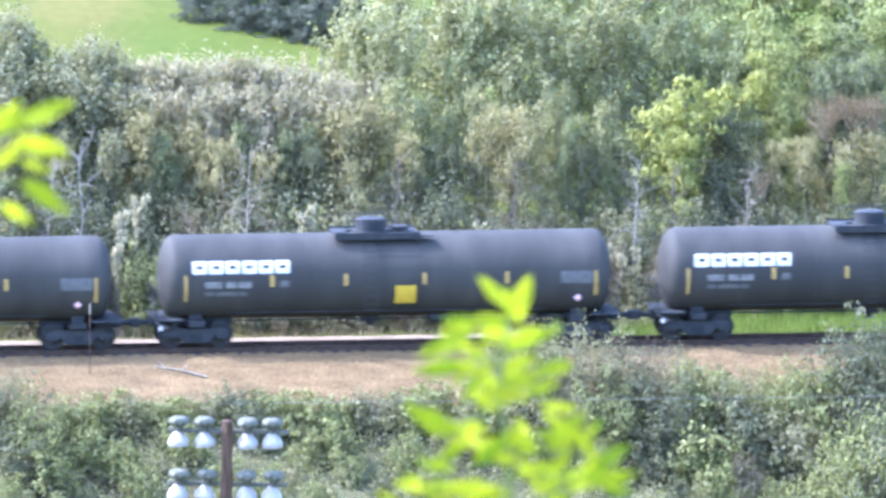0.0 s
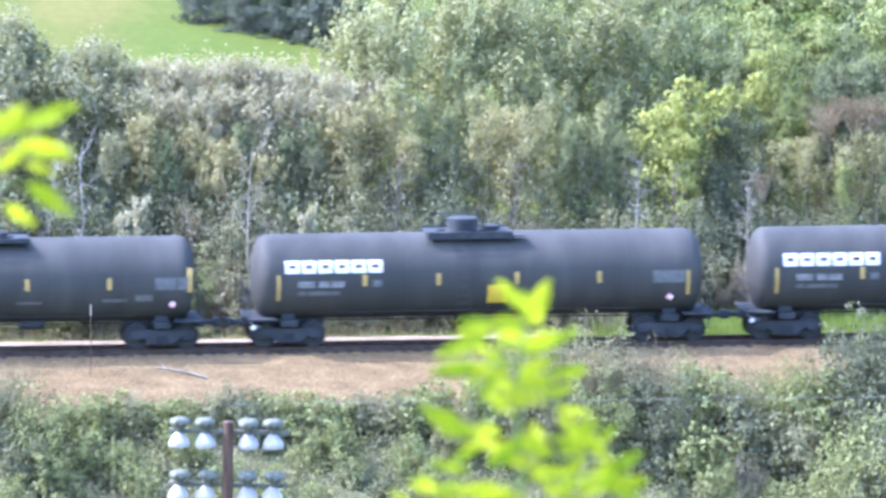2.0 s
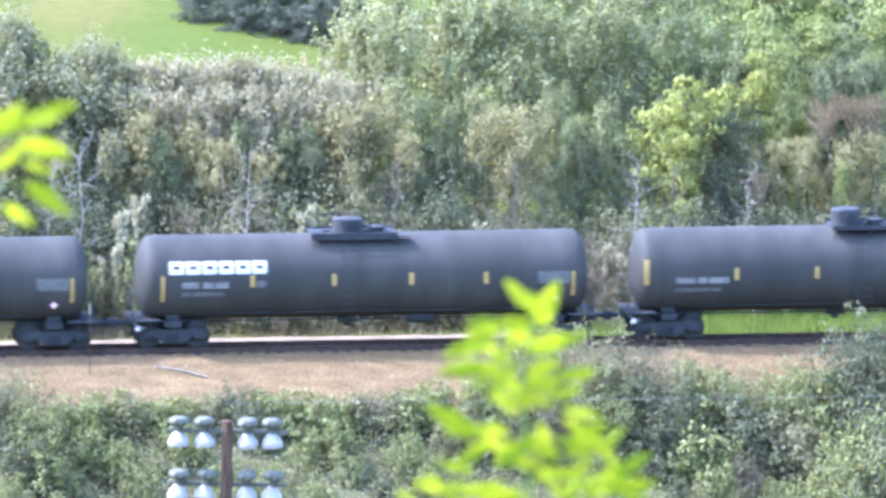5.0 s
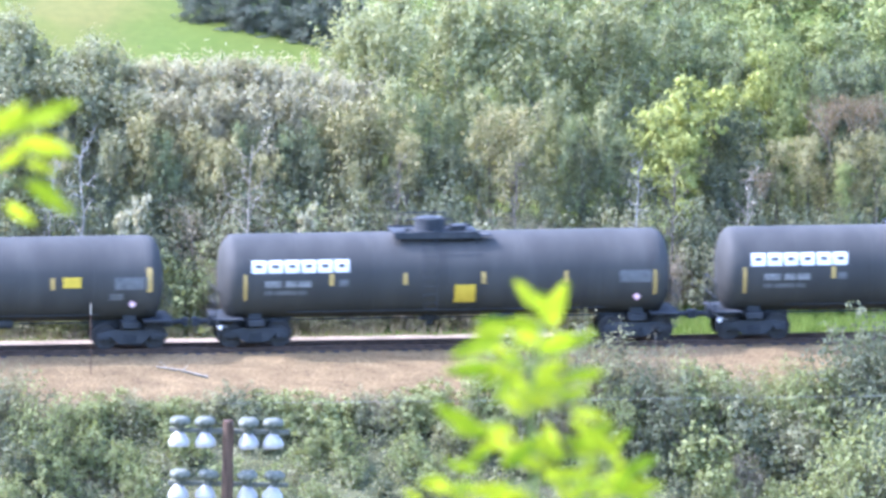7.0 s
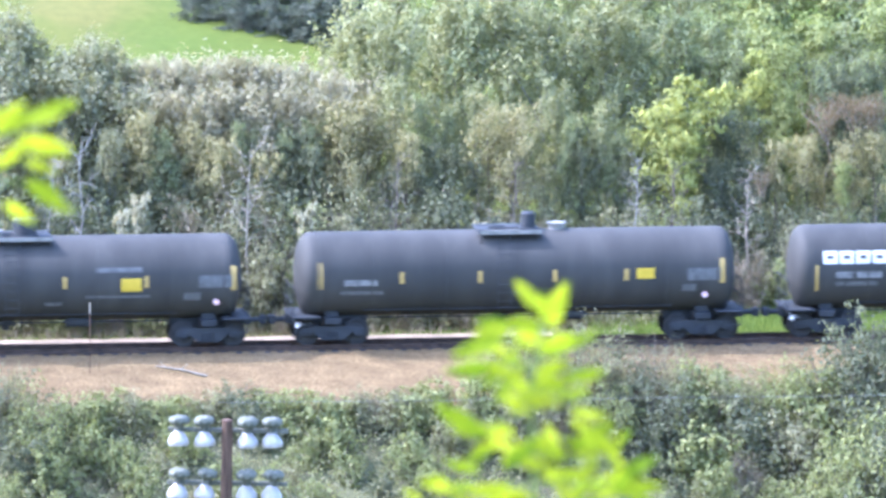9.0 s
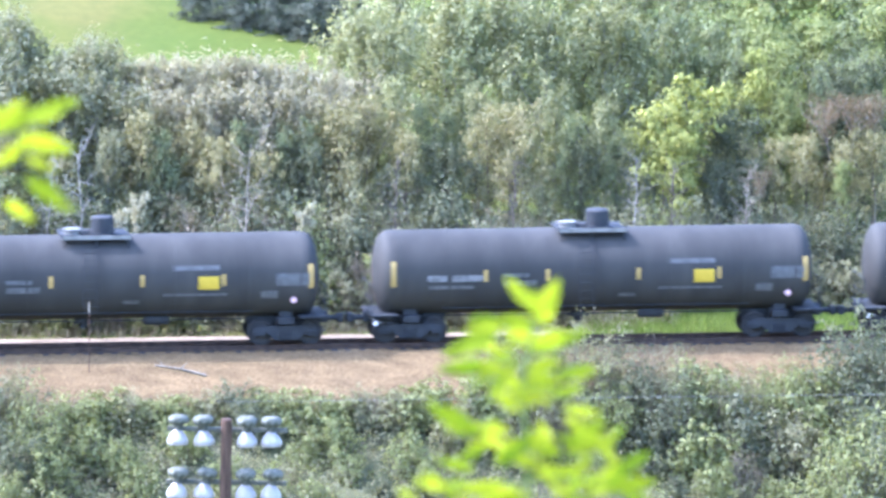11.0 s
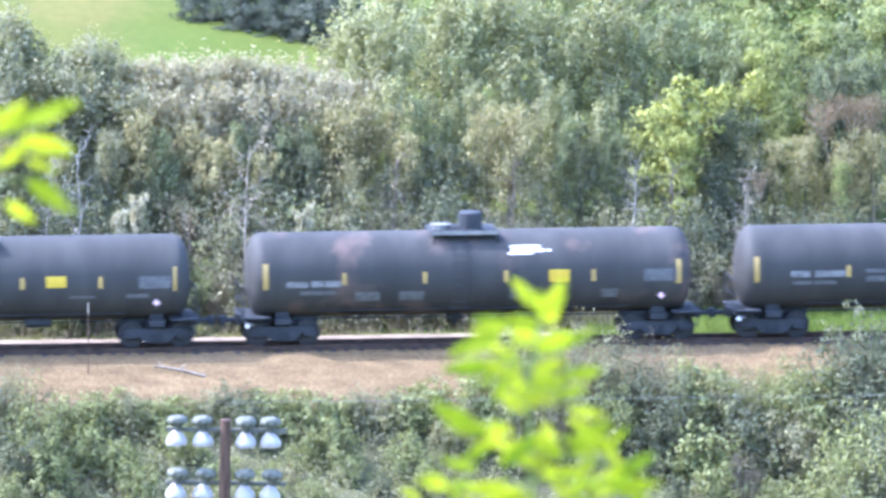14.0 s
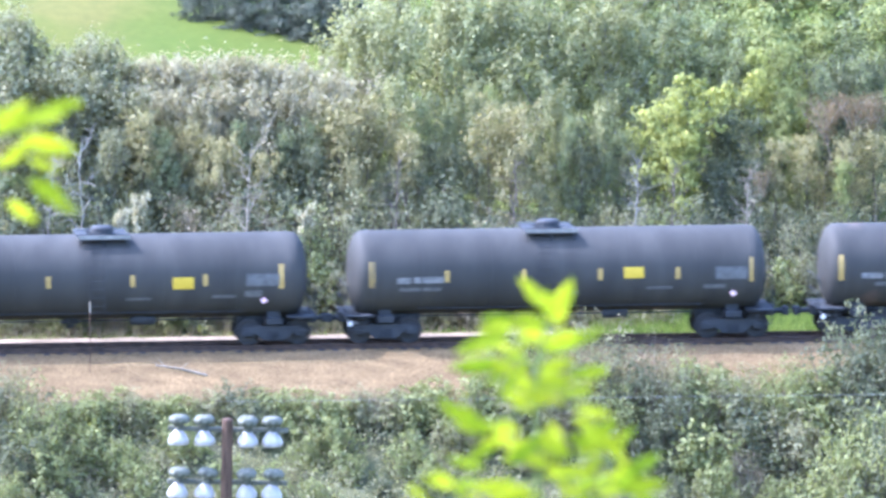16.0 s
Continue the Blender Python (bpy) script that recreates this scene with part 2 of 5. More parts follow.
strip("ground", us, vs, lambda u, v, p: land(p.x, p.y), MEADOW, "bright green summer grass on the rolling hillside")


def bed_height(u, v, p):
    z = float(np.interp(v, [-4.9, -4.2, -3.4, -2.0, -1.6, 1.6, 2.1, 2.9], [-2.45, -1.85, -1.22, -0.32, -0.19, -0.19, -0.26, -0.5]))
    return z + 0.04 * noise.noise(Vector((u * 1.7, v * 1.7, 0))) + 0.03 * noise.noise(Vector((u * 5, v * 5, 2)))


strip("ballast_bed", [-45 + 0.3 * i for i in range(301)], [-4.9 + 0.13 * i for i in range(61)], bed_height, BALLAST,
      "tan gravel ballast bed sloping down below the track")
strip("gravel_path", [-45 + 0.5 * i for i in range(100)], [2.0 + 0.12 * i for i in range(16)],
      lambda u, v, p: float(np.interp(v, [2.0, 2.4, 3.4, 3.8], [-0.45, -0.24, -0.20, -0.36])) + 0.05 * noise.noise(Vector((u * 1.3, v * 2, 5))),
      PALE_GRAVEL, "pale dusty service path beside the track")

# ---- track ----
TRACK = pose(0, 0, 0, 0, 0, YAW)
RAIL_PROFILE = [(-0.07, -0.18), (0.07, -0.18), (0.07, -0.165), (0.012, -0.14), (0.012, -0.05), (0.037, -0.035), (0.037, -0.004),
                (0.028, 0), (-0.028, 0), (-0.037, -0.004), (-0.037, -0.035), (-0.012, -0.05), (-0.012, -0.14), (-0.07, -0.165)]
track = thing("railway_track", "single railway track of rusty rails on dark wooden crossties", "railway track", at=TRACK, kind="structure")
for side in (-0.754, 0.754):
    bm = bmesh.new()
    ends = [[bm.verts.new((u, side + a, b)) for a, b in RAIL_PROFILE] for u in (-60, 60)]
    k = len(RAIL_PROFILE)
    for i in range(k):
        bm.faces.new((ends[0][i], ends[0][(i + 1) % k], ends[1][(i + 1) % k], ends[1][i]))
    bm.faces.new(ends[0])
    bm.faces.new(ends[1])
    bmesh.ops.recalc_face_normals(bm, faces=bm.faces)
    part("rail", bm, RAIL, track)
bm = bmesh.new()
box(bm, -0.115, 0.115, -1.3, 1.3, -0.36, -0.183, 0.012)
tie_mesh = bpy.data.meshes.new("crosstie")
bm.to_mesh(tie_mesh)
bm.free()
for i in range(110):
    tie = mesh_part("crosstie", tie_mesh, TIE, track)
    tie.matrix_basis = pose(-27.5 + 0.5 * i + random.uniform(-0.03, 0.03), random.uniform(-0.03, 0.03), 0, 0, 0, random.uniform(-1.2, 1.2))

# ---- tank cars ----
R, AXIS = 1.525, 2.49


def shell_mesh(length):
    """Tank with elliptical heads, from its tip at 0 to length."""
    bm = bmesh.new()
    d = 0.62
    prof = [(d * (1 - math.cos(a) ** 0.85), R * math.sin(a) ** 0.8) for a in [radians(2 + 88 * i / 13) for i in range(13)]] + [(d, R)]
    body = []
    seams = [length * k / 6 for k in range(1, 6)]
    body.append((d + 0.10, R))
    body.append((d + 0.11, R + 0.012))
    body.append((d + 0.17, R + 0.012))
    body.append((d + 0.18, R))
    for s in seams:
        body += [(s - 0.04, R), (s - 0.03, R + 0.008), (s + 0.03, R + 0.008), (s + 0.04, R)]
    body += [(length - a, b) for a, b in reversed(body[:4])]
    prof = prof + body + [(length - a, b) for a, b in reversed(prof)]
    lathe(bm, prof, 64, "x", (0, 0, AXIS))
    return smooth(bm, 20)


def patch(bm, u0, u1, lo, hi, lift=0.006):
    """A flat film on the near side of the shell; lo and hi are heights above its axis as seen from the hillside."""
    tilt = radians(7)
    a0, a1 = tilt + math.asin(lo / R), tilt + math.asin(hi / R)
    n = 4
    grid = []
    for rr in (R + lift, R - 0.01):
        rows = []
        for i in range(n + 1):
            a = a0 + (a1 - a0) * i / n
            rows.append([bm.verts.new((u, -rr * math.cos(a), AXIS + rr * math.sin(a))) for u in (u0, u1)])
        grid.append(rows)
    for i in range(n):
        bm.faces.new((grid[0][i][0], grid[0][i][1], grid[0][i + 1][1], grid[0][i + 1][0]))
        for k in (0, 1):
            bm.faces.new((grid[0][i][k], grid[0][i + 1][k], grid[1][i + 1][k], grid[1][i][k]))
    for i in (0, n):
        bm.faces.new((grid[0][i][0], grid[0][i][1], grid[1][i][1], grid[1][i][0]))
    bmesh.ops.recalc_face_normals(bm, faces=bm.faces)


def film(name, car, mat, u, w, e, h, label="", lift=0.006):
    bm = bmesh.new()
    patch(bm, u - w / 2, u + w / 2, e - h / 2, e + h / 2, lift)
    return part(name, bm, mat, car, label)


def wheel_mesh():
    bm = bmesh.new()
    for s in (-1, 1):
        y = s * 0.754
        prof = [(-0.07, 0.10), (-0.07, 0.16), (-0.025, 0.20), (-0.025, 0.37), (-0.065, 0.40), (-0.065, 0.455),
                (0.045, 0.462), (0.055, 0.485), (0.075, 0.485), (0.08, 0.40), (0.03, 0.37), (0.03, 0.2), (0.08, 0.15), (0.08, 0.10)]
        lathe(bm, [(-s * a, r) for a, r in prof], 28, "y", (0, y, 0))
    rod(bm, (0, -0.98, 0), (0, 0.98, 0), 0.085, sides=14)
    for s in (-1, 1):
        for a in (0, 120, 240):
            rod(bm, (0.05 * math.cos(radians(a)), s * 0.99, 0.05 * math.sin(radians(a))),
                (0.05 * math.cos(radians(a)), s * 1.005, 0.05 * math.sin(radians(a))), 0.014, sides=6)
    smooth(bm, 35)
    me = bpy.data.meshes.new("wheelset")
    bm.to_mesh(me)
    bm.free()
    return me


def side_frame_mesh():
    """Cast side frame: arched top chord, sloping legs, spring nest, bearing boxes."""
    bm = bmesh.new()
    for s in (-1, 1):
        y0, y1 = s * 0.99 - 0.05, s * 0.99 + 0.05
        outline = [(-1.16, 0.36), (-1.16, 0.60), (-0.95, 0.66), (-0.55, 0.72), (0.55, 0.72), (0.95, 0.66), (1.16, 0.60), (1.16, 0.36),
                   (0.98, 0.36), (0.96, 0.52), (0.80, 0.52), (0.62, 0.40), (0.40, 0.20), (-0.40, 0.20), (-0.62, 0.40), (-0.80, 0.52), (-0.96, 0.52), (-0.98, 0.36)]
        f = bm.faces.new([bm.verts.new((x, y0, z)) for x, z in outline])
        ext = bmesh.ops.extrude_face_region(bm, geom=[f])
        for v in ext["geom"]:
            if isinstance(v, bmesh.types.BMVert):
                v.co.y = y1
        for w in (-0.889, 0.889):
            box(bm, w - 0.14, w + 0.14, s * 0.99 - 0.09, s * 0.99 + 0.09, 0.36, 0.56, 0.02)
        for k in (-0.16, 0, 0.16):
            lathe(bm, [(0.26, 0.06)] + [(0.28 + 0.03 * i, 0.055 + 0.02 * (i % 2)) for i in range(9)], 10, "z", (k, s * 1.03, 0))
    box(bm, -0.2, 0.2, -1.05, 1.05, 0.50, 0.70, 0.03)
    bmesh.ops.recalc_face_normals(bm, faces=bm.faces)
    me = bpy.data.meshes.new("side_frame")
    bm.to_mesh(me)
    bm.free()
    return me


bm = bmesh.new()
rod(bm, (-0.24, 0, 0), (0.24, 0, 0), 0.011, sides=6)
RUNG = bpy.data.meshes.new("rung")
bm.to_mesh(RUNG)
bm.free()
WHEELS, FRAMES = wheel_mesh(), side_frame_mesh()
SPINNING = []


def truck(car, u):
    t = mesh_part("truck", FRAMES, STEEL_DARK, car)
    t.matrix_basis = pose(u, 0, 0)
    for k in (-0.889, 0.889):
        w = mesh_part("wheelset", WHEELS, WHEEL, t)
        w.matrix_basis = pose(k, 0, 0.457)
        SPINNING.append((w, k))


def end_gear(car, at, s):
    """Draft sill, coupler, lever, end platform and rails; s is -1 at the rear tip and 1 at the front."""
    bm = bmesh.new()
    box(bm, min(at - s * 2.6, at + s * 0.35), max(at - s * 2.6, at + s * 0.35), -0.33, 0.33, 0.72, 1.08, 0.03)
    box(bm, at - s * 1.27 - 0.3, at - s * 1.27 + 0.3, -1.2, 1.2, 0.78, 1.02, 0.03)
    for y in (-0.8, 0.8):
        box(bm, at - s * 1.27 - 0.24, at - s * 1.27 + 0.24, y - 0.04, y + 0.04, 0.9, 1.35, 0.02)
    part("draft_sill", bm, STEEL_DARK, car)
    bm = bmesh.new()
    rod(bm, (at + s * 0.3, 0, 0.86), (at + s * 0.72, 0, 0.86), 0.09, 0.10, 10)
    box(bm, min(at + s * 0.70, at + s * 0.93), max(at + s * 0.70, at + s * 0.93), -0.20, 0.16, 0.70, 1.02, 0.05)
    box(bm, min(at + s * 0.80, at + s * 0.96), max(at + s * 0.80, at + s * 0.96), 0.05, 0.22, 0.73, 0.99, 0.04)
    part("coupler", bm, STEEL_DARK, car)
    bm = bmesh.new()
    for y in (-1.35, 1.35):
        rod(bm, (at + s * 0.1, y, 0.55), (at + s * 0.1, y, 1.05), 0.018)
        rod(bm, (at - s * 0.45, y, 0.55), (at - s * 0.45, y, 1.05), 0.018)
        rod(bm, (at + s * 0.1, y, 0.56), (at - s * 0.45, y, 0.56), 0.022)
    box(bm, min(at - s * 0.8, at + s * 0.25), max(at - s * 0.8, at + s * 0.25), -1.45, 1.45, 1.03, 1.09, 0.015)
    part("end_platform", bm, STEEL_DARK, car)
    bm = bmesh.new()
    for y in (-1.3, -0.5, 0.5, 1.3):
        rod(bm, (at + s * 0.18, y, 1.08), (at + s * 0.18, y, 2.15), 0.02)
    rod(bm, (at + s * 0.18, -1.3, 2.15), (at + s * 0.18, 1.3, 2.15), 0.02)
    rod(bm, (at + s * 0.18, -1.3, 1.6), (at + s * 0.18, 1.3, 1.6), 0.018)
    part("end_railing", bm, STEEL_DARK, car)
    if s < 0:
        bm = bmesh.new()
        rod(bm, (at - 0.12, -1.42, 0.93), (at - 0.12, -0.2, 0.93), 0.025)
        rod(bm, (at - 0.12, -1.42, 0.93), (at + 0.22, -1.45, 0.80), 0.022)
        part("uncoupling_lever", bm, STEEL_GREY, car)
        # guessed part: a near-white disc whose colour carries the glint beside the coupler
        bm = bmesh.new()
        lathe(bm, [(-0.05, 0.02), (-0.045, 0.07), (0.0, 0.085), (0.045, 0.07), (0.05, 0.02)], 16, "y", (at - 0.06, -1.5, 0.80))
        rod(bm, (at - 0.06, -1.5, 0.8), (at - 0.06, -1.36, 0.8), 0.03)
        part("glint_disc", smooth(bm), STEEL_BRIGHT, car, "near-white disc standing in for a glint")


def bent_tube(bm, pts, r, sides=6):
    """One closed tube through the points."""
    n, rings = len(pts), []
    for i, p in enumerate(pts):
        d = (pts[(i + 1) % n] - pts[i - 1]).normalized()
        q = d.to_track_quat("Z", "X")
        rings.append([bm.verts.new(p + q @ Vector((r * math.cos(6.2832 * k / sides), r * math.sin(6.2832 * k / sides), 0))) for k in range(sides)])
    for i in range(n):
        a, b = rings[i], rings[(i + 1) % n]
        shift = min(range(sides), key=lambda m: sum((a[k].co - b[(k + m) % sides].co).length for k in range(sides)))
        for k in range(sides):
            bm.faces.new((a[k], a[(k + 1) % sides], b[(k + 1 + shift) % sides], b[(k + shift) % sides]))
    bmesh.ops.recalc_face_normals(bm, faces=bm.faces)


def top_gear(car, c, style):
    """Manway platform, valve dome and side ladder about c."""
    top = AXIS + R
    rail_mat = STEEL_DARK if style in ("deck", "box") else STEEL_GREY
    half = {"deck": 1.55, "box": 1.35, "dome": 1.25, "low": 0.95, "stub": 1.15}[style]
    bm = bmesh.new()
    zd = top + (0.0 if style == "deck" else -0.02)
    box(bm, c - half, c + half, -1.05, -0.45, zd - 0.03, zd + 0.03)
    box(bm, c - half, c + half, 0.45, 1.05, zd - 0.03, zd + 0.03)
    box(bm, c - half, c - half + 0.5, -0.45, 0.45, zd, zd + 0.05)
    box(bm, c + half - 0.5, c + half, -0.45, 0.45, zd, zd + 0.05)
    for x in (c - half + 0.1, c, c + half - 0.1):
        for s in (-1, 1):
            rod(bm, (x, s * 1.02, zd), (x, s * 1.0, top - 0.42), 0.03)
    part("walkway", bm, STEEL_DARK, car)
    bm = bmesh.new()
    h = 0.09 if style == "deck" else 0.10
    for s in (1, -1):
        box(bm, c - half, c + half, s * 1.07 - 0.012, s * 1.07 + 0.012, zd - 0.16 if style == "deck" else zd - 0.05, zd + h)
        if style == "deck" and s < 0:
            box(bm, c + half - 0.02, c + half + 0.45, -1.075, -0.7, zd - 0.08, zd - 0.03)
        part("toe_board", bm, rail_mat, car)
        bm = bmesh.new()
    bm.free()
    if style in ("deck", "box"):
        for s in (-1, 1):
            bm = bmesh.new()
            for x in (c - half + 0.45, c + half - 1.0):
                rod(bm, (x, s * 1.04, zd), (x, s * 1.04, zd + 0.55), 0.022)
            rod(bm, (c - half + 0.45, s * 1.04, zd + 0.55), (c + half - 1.0, s * 1.04, zd + 0.55), 0.022)
            part("guard_rail", bm, STEEL_DARK, car)
    hd, rd, cx = {"deck": (0.52, 0.55, c - 0.15), "box": (0.62, 0.55, c - 0.75), "dome": (0.66, 0.43, c + 0.30), "low": (0.30, 0.42, c), "stub": (0.62, 0.27, c + 0.75)}[style]
    bm = bmesh.new()
    lathe(bm, [(top - 0.1, rd + 0.08), (top + 0.05, rd + 0.08), (top + 0.06, rd), (top + hd - 0.06, rd), (top + hd, rd - 0.06), (top + hd + 0.02, 0.0)], 24, "z", (cx, 0, 0))
    part("valve_dome", smooth(bm), STEEL_DARK, car)
    if style != "low":
        bm = bmesh.new()
        mx = cx + (1.05 if style != "dome" else -1.1)
        lathe(bm, [(top - 0.05, 0.30), (top + 0.16, 0.30), (top + 0.17, 0.36), (top + 0.22, 0.36), (top + 0.24, 0.1)], 20, "z", (mx, 0, 0))
        for a in range(8):
            p = (mx + 0.35 * math.cos(a * math.pi / 4), 0.35 * math.sin(a * math.pi / 4))
            rod(bm, (*p, top + 0.12), (*p, top + 0.27), 0.022, sides=6)
        part("manway", smooth(bm), rail_mat, car)
    lx = c - 0.3
    for s in (-1, 1):
        bm = bmesh.new()
        rungs = []
        side_pts = []
        for i in range(9):
            a = radians(82 - 82 * i / 8)
            side_pts.append(Vector((lx, -s * (R + 0.09) * math.cos(a), AXIS + (R + 0.09) * math.sin(a))))
        side_pts.append(side_pts[-1] + Vector((0, 0, -1.1)))
        across = Vector((0.24, 0, 0))
        bent_tube(bm, [p - across for p in side_pts] + [p + across for p in reversed(side_pts)], 0.017)
        for i in range(9):
            a = radians(76 - 76 * i / 8)
            y, z = -s * (R + 0.09) * math.cos(a), AXIS + (R + 0.09) * math.sin(a)
            rungs.append((lx, y, z))
        for i in range(1, 4):
            rungs.append((lx, -s * (R + 0.09), AXIS - 0.3 * i))
        side = part("ladder", bm, STEEL_DARK, car)
        for place in rungs:
            mesh_part("rung", RUNG, STEEL_DARK, side).matrix_basis = Matrix.Translation(place)


def under_gear(car, length):
    c = length / 2
    bottom = AXIS - R
    bm = bmesh.new()
    lathe(bm, [(bottom + 0.06, 0.30), (bottom - 0.12, 0.30), (bottom - 0.14, 0.16), (bottom - 0.34, 0.14), (bottom - 0.35, 0.05)], 18, "z", (c - 0.5, 0, 0))
    box(bm, c - 0.85, c - 0.15, -0.32, 0.32, bottom - 0.16, bottom - 0.1, 0.015)
    part("outlet_valve", smooth(bm), STEEL_DARK, car)
    bm = bmesh.new()
    lathe(bm, [(0, 0.03), (0.02, 0.16), (0.08, 0.2), (0.9, 0.2), (0.96, 0.16), (0.98, 0.03)], 16, "x", (c + 1.6, -0.45, bottom - 0.02))
    part("air_reservoir", smooth(bm), STEEL_DARK, car)
    bm = bmesh.new()
    rod(bm, (1.6, -0.55, bottom - 0.02), (length - 1.6, -0.55, bottom - 0.02), 0.026)
    for x in np.linspace(2.6, length - 2.6, 7):
        rod(bm, (x, -0.55, bottom - 0.02), (x, -0.55, bottom + 0.12), 0.02)
    part("brake_pipe", bm, STEEL_DARK, car)
    bm = bmesh.new()
    for s in (-1, 1):
        rod(bm, (2.4, s * 1.02, AXIS - 1.22), (length - 2.4, s * 1.02, AXIS - 1.22), 0.02)
        for x in np.linspace(2.6, length - 2.6, 8):
            rod(bm, (x, s * 0.90, AXIS - 1.18), (x, s * 1.02, AXIS - 1.22), 0.016)
    part("side_grab_rail", bm, STEEL_DARK, car)


def tank_car(spec):
    length = spec["length"]
    car = thing("tank_car", spec["label"], "railway tank car", "tank cars of the passing train")
    part("tank_shell", shell_mesh(length), spec.get("paint", PAINT), car)
    for s, at in ((-1, 0.0), (1, length)):
        end_gear(car, at, s)
        truck(car, at - s * 1.27)
    top_gear(car, spec["top"], spec["style"])
    under_gear(car, length)
    ends = spec["ends"]
    for u, h in ((ends[0], 0.92), (ends[1], 0.88)):
        film("end_marker", car, YELLOW, u, 0.19, -0.44 if spec.get("low_ends") else -0.10 - 0.0 * h, h, "long yellow reflective strip")
    for u in spec["marks"]:
        film("side_marker", car, YELLOW, u, 0.15, -0.20, 0.42, "short yellow reflective strip")
    if "placard" in spec:
        u, w, e, h = spec["placard"]
        film("placard", car, PLACARD, u, w, e, h, "yellow rectangular placard", 0.02)
    film("stencil_panel", car, FAINT, ends[1] - 0.66, 1.2, -0.22, 0.44, "dusty grey stencilled data panel")
    bm = bmesh.new()
    y = -(R + 0.03)
    a = [bm.verts.new((ends[1] - 0.62 + dx, y + dy, AXIS - 0.80 + dz)) for dy in (-0.01, 0.03) for dx, dz in ((-0.13, 0), (0, -0.13), (0.13, 0), (0, 0.13))]
    bm.faces.new(a[:4])
    bm.faces.new(a[4:])
    for i in range(4):
        bm.faces.new((a[i], a[(i + 1) % 4], a[4 + (i + 1) % 4], a[4 + i]))
    for p in a:
        p.co.y += 0.16
    bmesh.ops.recalc_face_normals(bm, faces=bm.faces)
    part("hazard_diamond", bm, PINK, car, "white and red hazard diamond")
    for u, w, e, h, mat in spec["bars"]:
        film("stencil_bar", car, mat, u, w, e, h, "worn stencilled lettering as a plain bar")
    if spec.get("logo"):
        for i in range(6):
            u = 1.36 + i * 0.60
            bm = bmesh.new()
            patch(bm, u - 0.26, u + 0.26, 0.38, 0.53, 0.008)
            patch(bm, u - 0.26, u + 0.26, 0.07, 0.24, 0.008)
            patch(bm, u - 0.26, u - 0.13, 0.24, 0.38, 0.008)
            patch(bm, u + 0.13, u + 0.26, 0.24, 0.38, 0.008)
            part("logo_block", bm, WHITE, car, "bold white painted emblem block")
    if spec.get("scrawl"):
        for u, w, e, h in ((10.05, 1.1, 0.86, 0.10), (10.25, 1.45, 0.72, 0.09), (9.85, 0.9, 0.62, 0.08)):
            film("paint_scrawl", car, WHITE, u, w, e, h, "white spray-painted scrawl")
    return car


LOGO_BARS = [(1.87, 0.62, -0.33, 0.22, STENCIL), (2.78, 0.92, -0.33, 0.22, STENCIL), (1.70, 0.30, -0.65, 0.14, FAINT), (2.50, 1.15, -0.65, 0.14, FAINT),
             (4.43, 0.34, -0.32, 0.24, FAINT)]
PLAIN_BARS = [(1.85, 0.72, -0.42, 0.20, STENCIL), (2.86, 1.1, -0.42, 0.22, STENCIL), (2.3, 1.7, -0.76, 0.12, FAINT), (9.9, 0.9, -0.85, 0.08, FAINT),
              (13.0, 0.9, -0.80, 0.10, FAINT), (14.05, 0.6, -0.72, 0.22, FAINT)]
ROUND_BARS = [(2.20, 0.70, -0.28, 0.22, STENCIL), (3.30, 1.15, -0.28, 0.22, STENCIL), (2.7, 1.6, -0.60, 0.12, FAINT), (5.05, 0.95, -0.20, 0.14, FAINT),
              (5.2, 1.2, -0.48, 0.20, FAINT), (11.45, 1.7, 0.24, 0.18, FAINT), (9.1, 0.6, -0.95, 0.12, FAINT), (11.4, 2.3, -0.72, 0.08, FAINT), (14.1, 0.6, -0.75, 0.26, FAINT)]
LOGO = dict(length=16.4, top=7.85, style="deck", ends=(0.82, 15.7), marks=(3.98, 6.65, 9.5, 12.5), placard=(8.82, 0.76, -0.75, 0.62), bars=LOGO_BARS,
            logo=True, low_ends=True, label="black tank car with bold white emblem and square yellow placard")
LOGO_BARE = {k: v for k, v in LOGO.items() if k != "placard"}
LOGO_BARE.update(marks=(4.1, 7.06, 9.86, 12.57), label="black tank car with bold white emblem and slim yellow strips")
PLAIN = dict(length=16.0, top=8.65, style="box", ends=(0.41, 15.7), marks=(3.70, 6.63, 9.83, 12.8), bars=PLAIN_BARS,
             label="black tank car with a dark valve box and yellow strips")
LOW = dict(length=16.0, top=7.75, style="stub", ends=(0.78, 15.4), marks=(3.74, 6.58, 9.3, 11.9), placard=(12.6, 0.66, -0.16, 0.38),
           bars=[(2.25, 1.2, -0.36, 0.20, STENCIL), (2.3, 1.55, -0.72, 0.12, FAINT), (8.0, 0.5, -0.8, 0.1, FAINT), (14.2, 0.5, -0.7, 0.22, FAINT)],
           label="dull black tank car with a slim valve post and small placard")
ROUND = dict(length=16.0, top=7.9, style="dome", ends=(0.6, 15.6), marks=(3.95, 6.2, 9.5, 12.45), placard=(11.9, 0.74, -0.30, 0.46), bars=ROUND_BARS,
             label="black tank car with a round valve dome and yellow placard")
